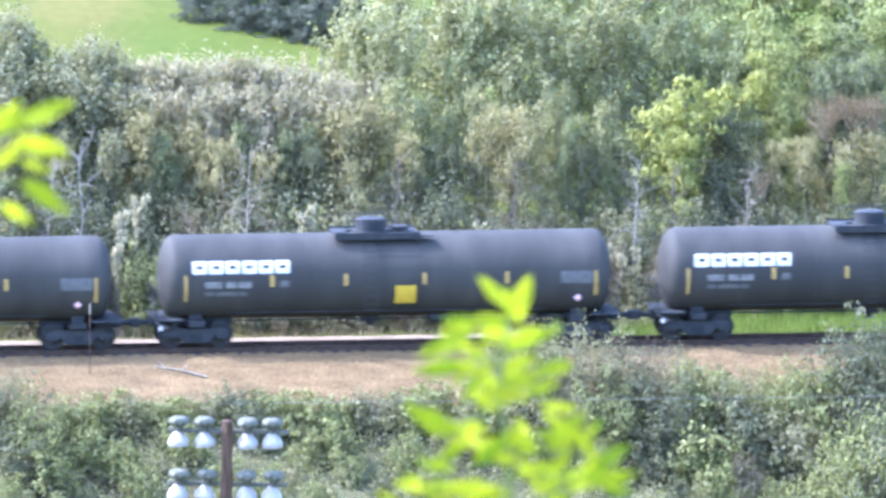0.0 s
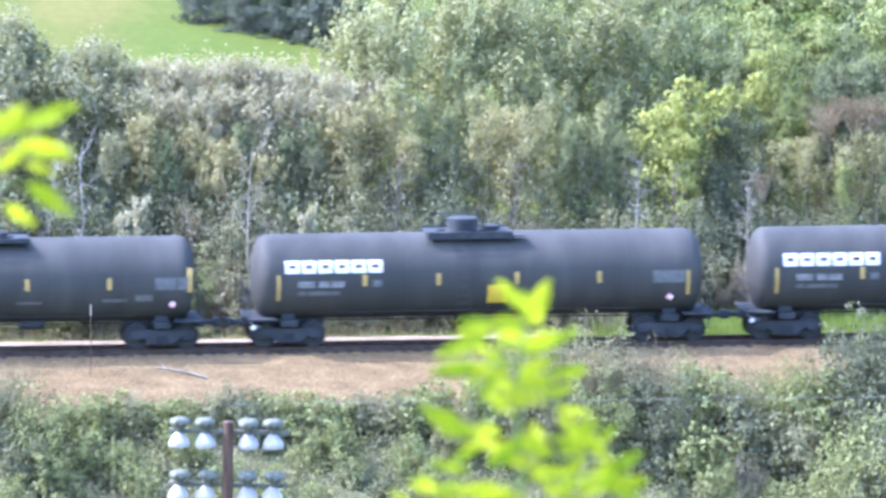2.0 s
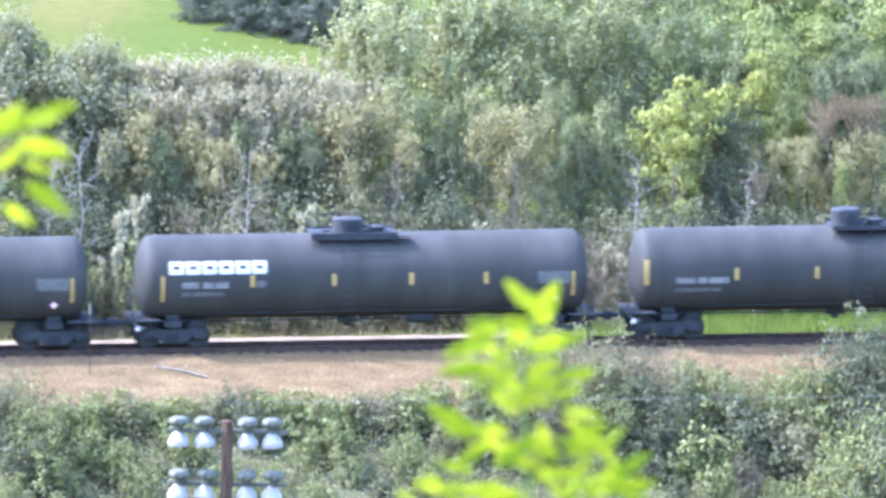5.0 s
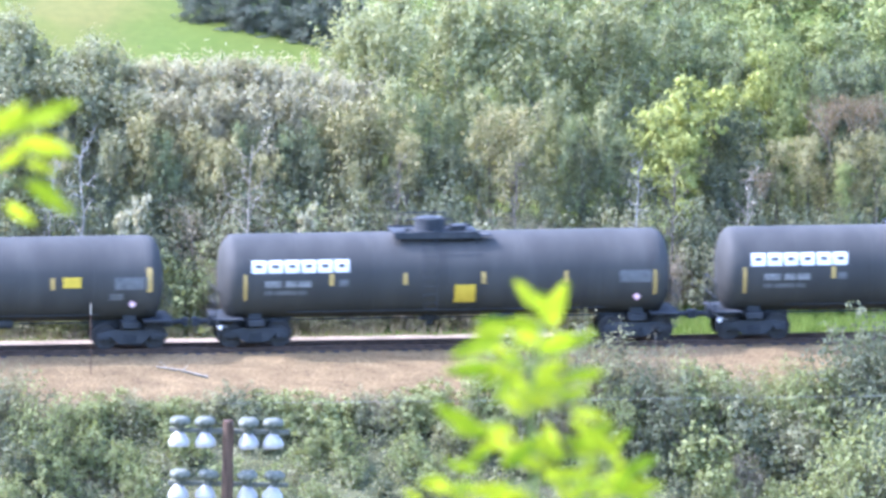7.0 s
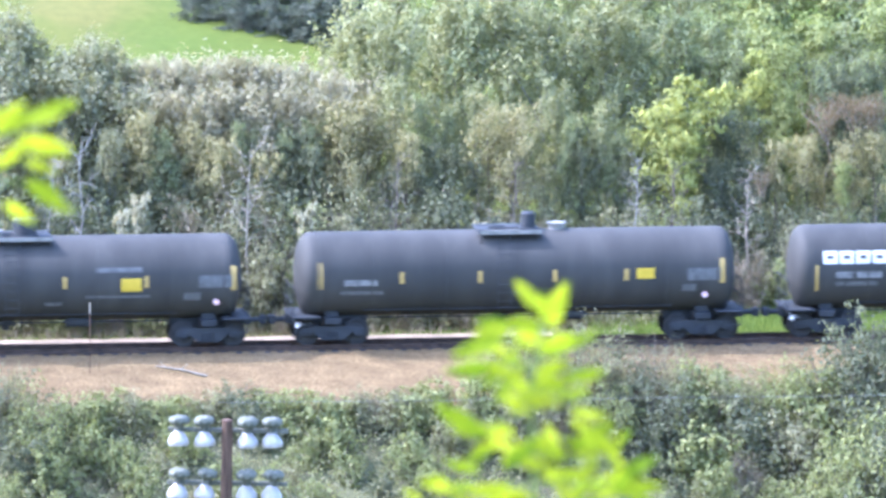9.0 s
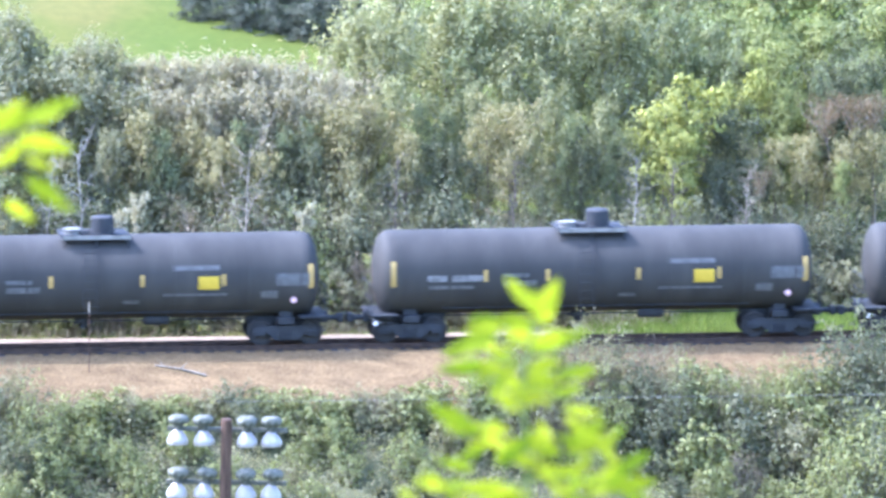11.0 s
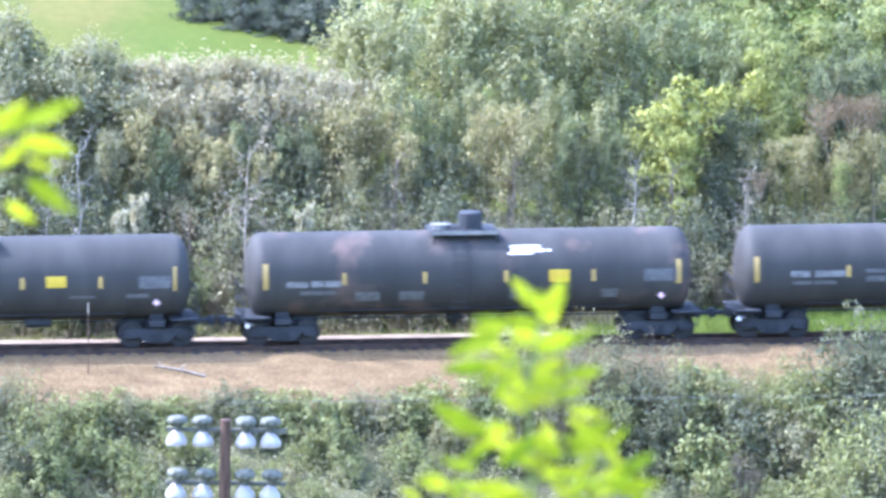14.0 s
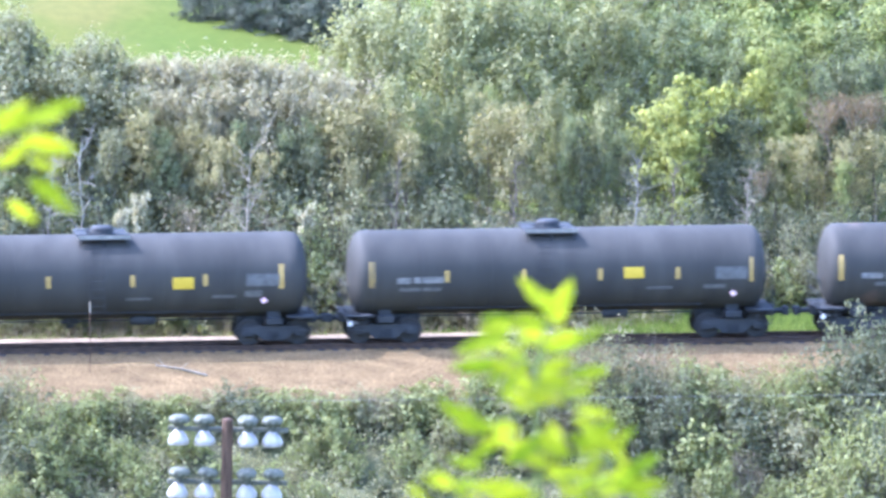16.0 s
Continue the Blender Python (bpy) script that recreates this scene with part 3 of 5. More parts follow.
SCRAWL = dict(ROUND, length=16.2, marks=(3.45, 6.37, 9.32, 12.5), placard=(11.25, 0.74, -0.20, 0.44), paint=PAINT_RUSTY, scrawl=True,
              bars=[(1.75, 0.8, -0.40, 0.20, STENCIL), (2.8, 1.1, -0.38, 0.22, STENCIL), (2.5, 1.3, -0.70, 0.14, FAINT), (4.3, 0.9, -0.85, 0.32, FAINT),
                    (5.9, 0.9, -0.85, 0.32, FAINT), (9.9, 0.9, -0.7, 0.12, FAINT), (9.7, 0.5, -0.9, 0.2, FAINT), (13.1, 0.6, -0.85, 0.30, FAINT)],
              label="rust-streaked black tank car with a white spray-painted scrawl")
SHORT = dict(LOW, length=15.2, top=7.3, style="low", ends=(0.74, 14.5), marks=(3.46, 6.25, 9.03, 11.85), placard=(10.25, 0.72, -0.16, 0.40),
             bars=[(1.9, 0.5, -0.34, 0.2, STENCIL), (2.8, 1.1, -0.32, 0.22, STENCIL), (2.5, 1.5, -0.66, 0.12, FAINT), (7.9, 0.7, -0.85, 0.14, FAINT),
                   (11.2, 0.9, -0.72, 0.08, FAINT), (13.2, 0.8, -0.7, 0.14, FAINT)],
             label="short dull black tank car with a low valve cover")
LAST = dict(PLAIN, length=16.1, top=8.7, style="low", ends=(0.5, 15.05), marks=(3.7, 6.63, 9.67, 12.3), placard=(11.5, 0.76, -0.30, 0.42),
            label="black tank car with a low valve cover and yellow placard")

# rear tip of each car along the track at the start, front car first
CONSIST = [(LOGO, 7.92), (LOGO, -10.32), (LOGO, -28.44), (PLAIN, -46.50), (LOGO_BARE, -64.50), (LOGO, -82.65),
           (LOW, -100.65), (ROUND, -118.60), (ROUND, -136.59), (SCRAWL, -154.45), (SHORT, -171.67), (LAST, -189.27)]
TRAIN = [(tank_car(spec), u) for spec, u in CONSIST]


# ---- plants ----
RNG = np.random.default_rng(7)


def leaf_mesh(name, centres, outward, size, narrow=0.5, droop=0.3):
    """One small folded blade at each centre, turned roughly outwards."""
    n = len(centres)
    nrm = outward * 0.62 + RNG.normal(size=(n, 3)) * 0.45 + np.array([0, 0, 0.3])
    nrm /= np.linalg.norm(nrm, axis=1, keepdims=True) + 1e-9
    ax = RNG.normal(size=(n, 3)) + outward * 0.6 - np.array([0, 0, droop])
    ax -= nrm * (ax * nrm).sum(1, keepdims=True)
    ax /= np.linalg.norm(ax, axis=1, keepdims=True) + 1e-9
    sd = np.cross(nrm, ax)
    s = size * RNG.uniform(0.65, 1.35, size=(n, 1))
    base, tip = centres - ax * s * 0.5, centres + ax * s * 0.5 - nrm * s * 0.08
    wide = sd * s * narrow * 0.5
    mid = centres - ax * s * 0.05 + nrm * s * 0.07
    verts = np.stack([base, mid - wide, tip, mid + wide], axis=1).reshape(-1, 3)
    return raw_mesh(name, verts, np.arange(4 * n).reshape(-1, 4))


def limb(bm, a, b, r0, r1, bends=3, wobble=0.12, sides=6, root=None):
    """A bending tapered tube, grown onto the root vertex where one is given."""
    a, b = Vector(a), Vector(b)
    pts = [a.lerp(b, i / bends) for i in range(bends + 1)]
    k = (b - a).length * wobble
    for p in pts[1:-1]:
        p += Vector(RNG.normal(size=3)) * k * 0.5
    q = (b - a).to_track_quat("Z", "Y")
    rings = []
    for i, p in enumerate(pts):
        r = r0 + (r1 - r0) * i / bends
        rings.append([bm.verts.new(p + q @ Vector((r * math.cos(6.28319 * m / sides), r * math.sin(6.28319 * m / sides), 0))) for m in range(sides)])
    for low, high in zip(rings, rings[1:]):
        for m in range(sides):
            bm.faces.new((low[m], low[(m + 1) % sides], high[(m + 1) % sides], high[m]))
    if root:
        for m in range(sides):
            bm.faces.new((root, rings[0][(m + 1) % sides], rings[0][m]))
    return pts


def nearest(verts, p):
    return min(verts, key=lambda v: (v.co - p).length_squared)


# leaves, height, crown radius, foot of the crown, boughs, leaves a clump, clump radius, leaf length, leaf width, bark, rise of the boughs, name, label
KINDS = {
    "aspen": ("aspen", 8, 1.05, 0.30, 20, 24, 0.23, 0.17, 0.6, BARK_PALE, 62, "tree", "slender grey-green aspen tree on the hillside"),
    "poplar": ("poplar", 10, 1.5, 0.16, 24, 34, 0.32, 0.20, 0.62, BARK_PALE, 46, "tree", "tall pale green poplar with upright boughs"),
    "broad": ("broad", 10, 2.2, 0.12, 26, 38, 0.38, 0.22, 0.6, BARK, 32, "tree", "tall leafy green tree behind the railway"),
    "olive": ("olive", 7, 1.6, 0.10, 22, 30, 0.28, 0.17, 0.55, BARK, 44, "tree", "olive-green tree with thin grey branches"),
    # dark leaf colour gives these added trees the look of deep shade
    "shade_fill": ("shrub", 7, 1.7, 0.06, 26, 28, 0.30, 0.185, 0.65, BARK, 30, "tree", "added dark-leaved tree standing in for a shaded gap"),
    "yellow": ("yellow", 7, 1.8, 0.25, 15, 44, 0.32, 0.20, 0.75, BARK, 20, "tree", "sunlit yellow-green maple with layered boughs"),
    "green": ("green", 9, 2.1, 0.15, 24, 40, 0.36, 0.21, 0.65, BARK, 24, "tree", "bright green leafy tree in full sun"),
    "silver": ("silver", 5, 1.1, 0.08, 24, 20, 0.15, 0.16, 0.34, BARK_PALE, 72, "willow", "silvery pale willow with feathery upright twigs"),
    "shrub": ("shrub", 2.5, 1.35, 0.0, 26, 13, 0.18, 0.155, 0.6, BARK, 0, "shrub", "dense dark green shrub on the bank"),
    "sage": ("sage", 2.5, 1.3, 0.0, 28, 12, 0.16, 0.145, 0.45, BARK, 0, "shrub", "grey-green leafy shrub on the bank"),
    "fresh": ("fresh", 2.5, 1.35, 0.0, 26, 12, 0.17, 0.165, 0.6, BARK, 0, "shrub", "fresh green leafy shrub on the bank"),
    "tall_shrub": ("shrub", 4.2, 1.9, 0.0, 34, 14, 0.26, 0.15, 0.6, BARK, 0, "shrub", "tall dense dark green shrub"),
    "tall_sage": ("sage", 4.2, 1.9, 0.0, 36, 13, 0.24, 0.14, 0.45, BARK, 0, "shrub", "tall grey-green leafy shrub"),
    "tall_fresh": ("fresh", 4.2, 1.8, 0.0, 34, 14, 0.25, 0.15, 0.6, BARK, 0, "shrub", "tall fresh green leafy shrub"),
    "tall_dry": ("dry", 4.2, 1.7, 0.0, 34, 12, 0.22, 0.13, 0.28, DEAD_WOOD, 0, "shrub", "tall grey-brown half-dry twiggy shrub"),
    "pale": ("pale", 3.2, 0.42, 0.80, 7, 16, 0.07, 0.12, 0.7, BARK_PALE, 30, "shrub", "pale shrub, its sunlit clumps put into whitish leaf colour"),
    "rust": ("rust", 7.0, 1.3, 0.74, 16, 7, 0.17, 0.15, 0.3, DEAD_WOOD, 65, "shrub", "reddish-brown drying shrub at the wood edge"),
    "dry": ("dry", 2.5, 1.1, 0.0, 26, 13, 0.14, 0.13, 0.28, DEAD_WOOD, 0, "shrub", "grey-brown half-dry twiggy shrub"),
    "conifer": ("conifer", 9, 2.9, 0.02, 62, 20, 0.28, 0.30, 0.32, BARK, -14, "spruce_tree", "dark blue-green spruce on the meadow"),
}
CATEGORY = {"tree": "tree", "willow": "tree", "shrub": "shrub", "spruce_tree": "conifer"}


def grow(kind):
    """A stem or a fan of shoots, boughs that rise from it, and leaf clumps strung along the boughs."""
    leaf, H, Rc, foot, boughs, per, cr, size, narrow, bark, rise, name, label = KINDS[kind]
    bm = bmesh.new()
    runs = []
    lean = RNG.uniform(0, 6.28)
    if rise == 0:
        stool = bm.verts.new((0, 0, -0.25))
        for i in range(boughs):
            a = i * 2.4 + RNG.normal() * 0.4
            r = Rc * math.sqrt(RNG.uniform(0.05, 1)) * (1 + 0.3 * math.sin(2 * a + lean))
            top = H * (1 - 0.55 * (r / Rc) ** 2) * RNG.uniform(0.62, 1.05)
            foot_at = Vector((r * 0.3 * math.cos(a), r * 0.3 * math.sin(a), -0.1))
            runs.append((limb(bm, foot_at, (r * math.cos(a), r * math.sin(a), top), 0.026, 0.007, 3, 0.08, 4, stool), 0.12))
    else:
        stem = limb(bm, (0, 0, -0.2), (H * 0.03 * math.cos(lean), H * 0.03 * math.sin(lean), H * 0.95), 0.011 * H, 0.015, 7, 0.025, 7)
        wood = list(bm.verts)
        for i in range(boughs):
            s = (i + RNG.random()) / boughs
            f = foot + (0.96 - foot) * s
            a = i * 2.4 + RNG.normal() * 0.5
            if kind == "conifer":
                env = (1 - s) * 0.97 + 0.05
            else:
                env = max(0.16, math.sin(math.pi * (0.16 + 0.78 * s ** 0.85)) ** 0.8) * (1 + 0.4 * math.sin(2 * a + lean))
            reach = Rc * env * RNG.uniform(0.55, 1.2)
            up = radians(rise + (18 * s if rise > 0 else 22 * s) + RNG.normal() * 9)
            j = min(6, int(f / 0.95 * 7))
            base = stem[j].lerp(stem[j + 1], min(1.0, f / 0.95 * 7 - j))
            along = reach / max(0.45, math.cos(up))
            tip = base + Vector((reach * math.cos(a), reach * math.sin(a), along * math.sin(up)))
            tip.z = min(tip.z, H)
            runs.append((limb(bm, base, tip, 0.0045 * H * (1.15 - s), 0.008, 4, 0.10, 5, nearest(wood, base)), 0.30))
        runs.append((stem[4:], 0.3))
    cen, rad = [], []
    for pts, start in runs:
        full = RNG.uniform(0.6, 1.2)
        whole = sum((q - p).length for p, q in zip(pts, pts[1:]))
        k = max(2, int(whole / (cr * 1.15)))
        for c in range(k + 1):
            f = start + (1 - start) * c / k
            if RNG.random() < 0.16:
                continue
            g = f * (len(pts) - 1)
            n = min(len(pts) - 2, int(g))
            p = pts[n].lerp(pts[n + 1], g - n) + Vector(RNG.normal(size=3)) * cr * (0.9 if c < k else 0.3)
            cen.append(p)
            rad.append(cr * full * RNG.uniform(0.7, 1.2))
    cen, rad = np.array(cen), np.array(rad)
    off = RNG.normal(size=(len(cen) * per, 3)) * np.repeat(rad, per)[:, None] * np.array([0.78, 0.78, 0.7])
    if kind in ("silver", "aspen", "poplar", "rust", "dry"):
        off *= np.array([0.8, 0.8, 1.7])
    if kind in ("yellow", "green"):
        off *= np.array([1.15, 1.15, 0.6])
    if kind == "conifer":
        off *= np.array([1.35, 1.35, 0.5])
    pts = np.repeat(cen, per, axis=0) + off
    pts[:, 2] = np.maximum(pts[:, 2], 0.02)
    out = off / (np.linalg.norm(off, axis=1, keepdims=True) + 1e-6) * 0.6
    axis_out = np.stack([pts[:, 0], pts[:, 1], (pts[:, 2] - H * 0.45) * 0.5], axis=1)
    out += axis_out / (np.linalg.norm(axis_out, axis=1, keepdims=True) + 1e-6) * 0.6
    crown = leaf_mesh("crown", pts, out, size, narrow, -0.9 if rise == 0 or kind in ("aspen", "silver") else 0.3)
    crown.materials.append(LEAVES[leaf])
    trunk = bpy.data.meshes.new("trunk")
    smooth(bm, 60).to_mesh(trunk)
    bm.free()
    trunk.materials.append(bark)
    return trunk, crown


STOCK = {}
PLANTED = {}


def plant(kind, x, y, h, width=1.0):
    """A plant of that kind on the land at x, y, h metres tall."""
    name, label = KINDS[kind][11], KINDS[kind][12]
    n = PLANTED[kind] = PLANTED.get(kind, -1) + 1
    key = (kind, n % 4)
    if key not in STOCK:
        STOCK[key] = grow(kind)
    s = h / KINDS[kind][1]
    w = s * width
    m = pose(x, y, land(x, y) - 0.05, 0, 0, (n * 137.5 + 40) % 360) @ Matrix.Diagonal((w, w, s, 1))
    ob = thing(name, label, CATEGORY[name], at=m)
    trunk, crown = STOCK[key]
    mesh_part("trunk" if KINDS[kind][3] > 0.02 else "stem", trunk, KINDS[kind][9], ob)
    mesh_part("crown", crown, LEAVES[KINDS[kind][0]], ob)
    return ob


# added dark trees that fill the wood's shaded pockets with dark colour
plant("shade_fill", -5.51, 10.81, 5.62, 0.60)
plant("shade_fill", -4.78, 10.09, 5.28, 0.60)
plant("shade_fill", -9.65, 8.49, 4.48, 0.70)
plant("shade_fill", -10.78, 7.95, 4.36, 0.60)
plant("shade_fill", -0.29, 11.65, 5.07, 0.75)
plant("shade_fill", 0.54, 11.35, 4.86, 0.70)
plant("shade_fill", -0.81, 10.38, 4.49, 0.60)
plant("shade_fill", 10.13, 14.74, 5.45, 0.75)
plant("shade_fill", 11.07, 14.46, 5.34, 0.80)
plant("shade_fill", 11.46, 13.09, 4.38, 0.60)
plant("shade_fill", 10.20, 12.74, 4.24, 0.70)
plant("shade_fill", 7.05, 12.55, 4.65, 0.60)
plant("shade_fill", 7.66, 11.62, 3.99, 0.60)
plant("shade_fill", 5.26, 12.53, 4.72, 0.55)
plant("shade_fill", 14.47, 19.11, 6.30, 0.70)
plant("shade_fill", 15.85, 19.07, 6.30, 0.75)
plant("shade_fill", 14.97, 17.96, 6.00, 0.60)
plant("shade_fill", -15.65, 7.75, 5.67, 0.70)
plant("shade_fill", -14.40, 7.50, 5.35, 0.60)
plant("shade_fill", -12.74, 7.70, 5.23, 0.60)
plant("shade_fill", -1.96, 10.04, 4.35, 0.50)
plant("shade_fill", 3.67, 10.32, 3.97, 0.50)
plant("shade_fill", -7.18, 10.40, 5.70, 0.45)
plant("sage", -16.36, 3.87, 2.68, 1.18)
plant("sage", -15.27, 3.99, 2.56, 0.97)
plant("tall_fresh", -14.46, 3.84, 3.38, 0.97)
plant("tall_fresh", -13.45, 3.76, 3.52, 0.98)
plant("tall_dry", -12.31, 4.37, 3.25, 0.94)
plant("tall_fresh", -11.28, 4.64, 3.24, 0.90)
plant("fresh", -10.17, 4.22, 2.53, 1.19)
plant("tall_fresh", -9.17, 4.89, 3.15, 0.96)
plant("tall_dry", -7.98, 4.55, 3.10, 0.95)
plant("sage", -7.15, 5.02, 2.98, 1.08)
plant("tall_sage", -6.11, 4.77, 3.33, 0.99)
plant("fresh", -5.05, 5.19, 2.81, 0.92)
plant("sage", -3.86, 5.05, 2.34, 1.02)
plant("dry", -2.85, 5.36, 2.92, 0.90)
plant("fresh", -2.05, 5.76, 2.57, 0.94)
plant("dry", -1.16, 5.38, 2.95, 1.06)
plant("sage", -0.05, 5.86, 2.60, 1.01)
plant("dry", 0.86, 5.42, 2.31, 1.00)
plant("fresh", 1.90, 6.22, 2.82, 1.06)
plant("sage", 2.81, 6.23, 2.86, 1.09)
plant("sage", 3.90, 5.85, 2.20, 0.91)
plant("tall_dry", 5.10, 6.46, 3.14, 1.00)
plant("dry", 6.01, 7.97, 2.65, 1.09)
plant("sage", 7.12, 7.43, 2.06, 1.12)
plant("dry", 8.31, 7.82, 2.77, 0.94)
plant("sage", 9.46, 8.35, 2.61, 1.09)
plant("dry", 10.33, 8.27, 1.76, 1.00)
plant("dry", 11.22, 7.94, 2.46, 1.01)
plant("fresh", 12.43, 8.38, 2.13, 1.00)
plant("sage", 13.26, 8.52, 2.23, 1.05)
plant("sage", 14.09, 8.71, 1.99, 1.13)
plant("sage", 15.02, 8.51, 1.91, 1.19)
plant("sage", 16.13, 8.90, 2.03, 0.90)
plant("pale", 6.04, 7.39, 2.67, 0.70)
plant("pale", 6.56, 7.25, 2.44, 0.70)
plant("pale", 7.18, 7.53, 2.52, 0.60)
plant("pale", -11.92, 3.57, 3.12, 0.60)
plant("pale", -12.43, 3.51, 2.88, 0.50)
plant("aspen", -17.07, 13.02, 8.83, 0.96)
plant("aspen", -15.82, 12.16, 9.35, 1.04)
plant("aspen", -15.16, 13.75, 8.28, 0.99)
plant("aspen", -16.50, 10.06, 8.95, 1.05)
plant("aspen", -14.15, 13.38, 7.63, 1.06)
plant("aspen", -13.29, 12.98, 8.25, 0.92)
plant("aspen", -12.55, 12.56, 8.05, 0.90)
plant("aspen", -12.03, 14.14, 6.97, 1.11)
plant("aspen", -14.70, 10.79, 7.84, 0.96)
plant("aspen", -13.54, 10.43, 7.80, 0.96)
plant("aspen", -15.91, 9.63, 8.15, 1.15)
plant("aspen", -12.64, 10.54, 7.54, 1.02)
plant("aspen", -11.68, 11.16, 6.85, 1.11)
plant("silver", -11.22, 13.74, 6.96, 0.90)
plant("silver", -10.46, 12.82, 7.39, 0.93)
plant("silver", -9.55, 14.44, 6.79, 0.83)
plant("silver", -8.85, 13.02, 7.49, 0.93)
plant("silver", -8.07, 14.12, 6.86, 0.97)
plant("silver", -7.31, 13.71, 7.33, 0.90)
plant("silver", -6.61, 14.80, 6.69, 0.95)
plant("silver", -5.86, 13.89, 7.25, 0.93)
plant("silver", -5.03, 14.50, 6.67, 0.81)
plant("silver", -4.28, 13.58, 6.80, 0.95)
plant("silver", -3.63, 15.17, 6.18, 0.92)
plant("silver", -8.45, 11.56, 6.81, 0.86)
plant("silver", -6.89, 12.05, 6.81, 0.81)
plant("silver", -5.32, 12.04, 6.74, 0.97)
plant("silver", -10.12, 11.55, 6.67, 0.89)
plant("olive", -11.11, 9.21, 6.59, 0.80)
plant("broad", -10.07, 8.84, 6.10, 0.60)
plant("olive", -9.14, 9.46, 6.15, 0.75)
plant("olive", -8.10, 9.08, 5.76, 0.70)
plant("broad", -7.38, 10.18, 6.08, 0.60)
plant("broad", -5.93, 10.56, 5.90, 0.60)
plant("olive", -6.64, 8.76, 5.36, 0.70)
plant("broad", -4.99, 10.97, 6.01, 0.55)
plant("tall_shrub", -5.49, 8.60, 5.12, 0.80)
plant("aspen", -12.35, 8.56, 6.13, 0.80)
plant("aspen", -15.04, 8.23, 6.38, 0.80)
plant("olive", -16.07, 7.90, 6.35, 0.80)
plant("olive", -13.99, 7.75, 6.02, 0.60)
plant("poplar", -3.09, 23.80, 6.51, 1.13)
plant("poplar", -1.70, 25.99, 7.33, 1.17)
plant("broad", -0.30, 27.17, 6.70, 1.13)
plant("poplar", 1.10, 26.33, 7.51, 1.18)
plant("poplar", 2.51, 28.52, 6.60, 1.05)
plant("broad", 3.80, 27.17, 7.44, 1.15)
plant("poplar", 5.22, 28.35, 6.82, 1.06)
plant("poplar", 6.61, 27.01, 7.33, 1.18)
plant("broad", 7.94, 29.18, 6.54, 1.17)
plant("poplar", 9.33, 28.35, 7.24, 0.97)
plant("broad", 10.78, 30.04, 6.36, 0.98)
plant("green", 12.15, 28.70, 6.98, 1.00)
plant("green", 13.60, 29.88, 6.58, 1.19)
plant("green", 15.00, 29.55, 6.59, 1.06)
plant("broad", 16.43, 30.23, 6.65, 1.11)
plant("green", 17.70, 29.38, 6.70, 1.03)
plant("poplar", -2.73, 16.79, 8.75, 1.00)
plant("poplar", -1.77, 15.90, 8.35, 0.95)
plant("poplar", 0.13, 19.16, 8.21, 1.00)
plant("broad", 1.40, 18.31, 8.16, 0.80)
plant("poplar", 2.57, 18.95, 8.64, 1.00)
plant("poplar", 3.84, 18.10, 8.17, 1.00)
plant("broad", 5.23, 19.79, 8.15, 0.80)
plant("poplar", 6.18, 18.89, 8.21, 1.00)
plant("poplar", 7.26, 20.03, 7.58, 1.00)
plant("broad", 8.66, 21.21, 7.49, 0.80)
plant("broad", 9.94, 20.87, 7.19, 0.80)
plant("broad", 11.21, 20.52, 6.89, 0.70)
plant("green", 12.37, 20.16, 7.77, 0.90)
plant("green", 13.79, 21.34, 7.36, 0.80)
plant("broad", 15.30, 22.03, 6.98, 0.80)
plant("green", 16.55, 21.18, 7.90, 0.90)
plant("green", 12.84, 17.70, 7.10, 0.60)
plant("yellow", 11.97, 17.09, 7.15, 0.60)
plant("olive", -3.85, 11.11, 6.41, 0.80)
plant("olive", -2.80, 11.75, 6.46, 0.80)
plant("poplar", -1.97, 12.86, 6.89, 0.80)
plant("olive", -1.34, 10.72, 5.64, 0.70)
plant("broad", -0.61, 14.03, 6.05, 0.60)
plant("broad", 0.34, 14.15, 5.51, 0.60)
plant("poplar", 1.28, 14.77, 6.41, 0.80)
plant("olive", 1.80, 11.81, 6.23, 0.80)
plant("olive", 2.85, 12.44, 6.17, 0.85)
plant("poplar", 4.23, 14.12, 6.45, 0.80)
plant("broad", 4.74, 13.18, 5.58, 0.60)
plant("poplar", 5.80, 13.81, 5.94, 0.80)
plant("broad", 6.53, 12.89, 5.38, 0.55)
plant("yellow", 9.27, 13.73, 6.89, 0.95)
plant("yellow", 8.21, 13.10, 6.31, 0.75)
plant("yellow", 9.03, 12.19, 5.54, 0.65)
plant("yellow", 7.26, 12.98, 4.95, 0.50)
plant("broad", 10.37, 15.88, 5.23, 0.60)
plant("broad", 11.33, 16.50, 5.39, 0.60)
plant("tall_shrub", 10.41, 12.86, 4.31, 0.80)
plant("green", 12.70, 16.17, 5.94, 0.50)
plant("broad", 14.12, 17.85, 6.44, 0.60)
plant("broad", 15.62, 18.54, 6.59, 0.65)
plant("olive", 12.42, 13.41, 4.94, 0.75)
plant("olive", 13.59, 13.96, 5.01, 0.80)
plant("olive", 14.84, 13.71, 4.90, 0.75)
plant("green", 15.02, 12.73, 4.67, 0.50)
plant("olive", 16.02, 14.26, 5.09, 0.80)
plant("rust", 14.24, 14.85, 6.08, 0.90)
plant("rust", 15.30, 15.18, 6.14, 0.90)
plant("rust", 16.25, 15.09, 6.01, 0.90)
plant("rust", 11.74, 11.52, 4.43, 0.50)
# wood edge: mostly dark-leaved shrubs, so shade under the trees is leaf colour
plant("tall_shrub", -15.99, 5.69, 5.27, 1.00)
plant("tall_shrub", -14.96, 5.62, 4.90, 1.00)
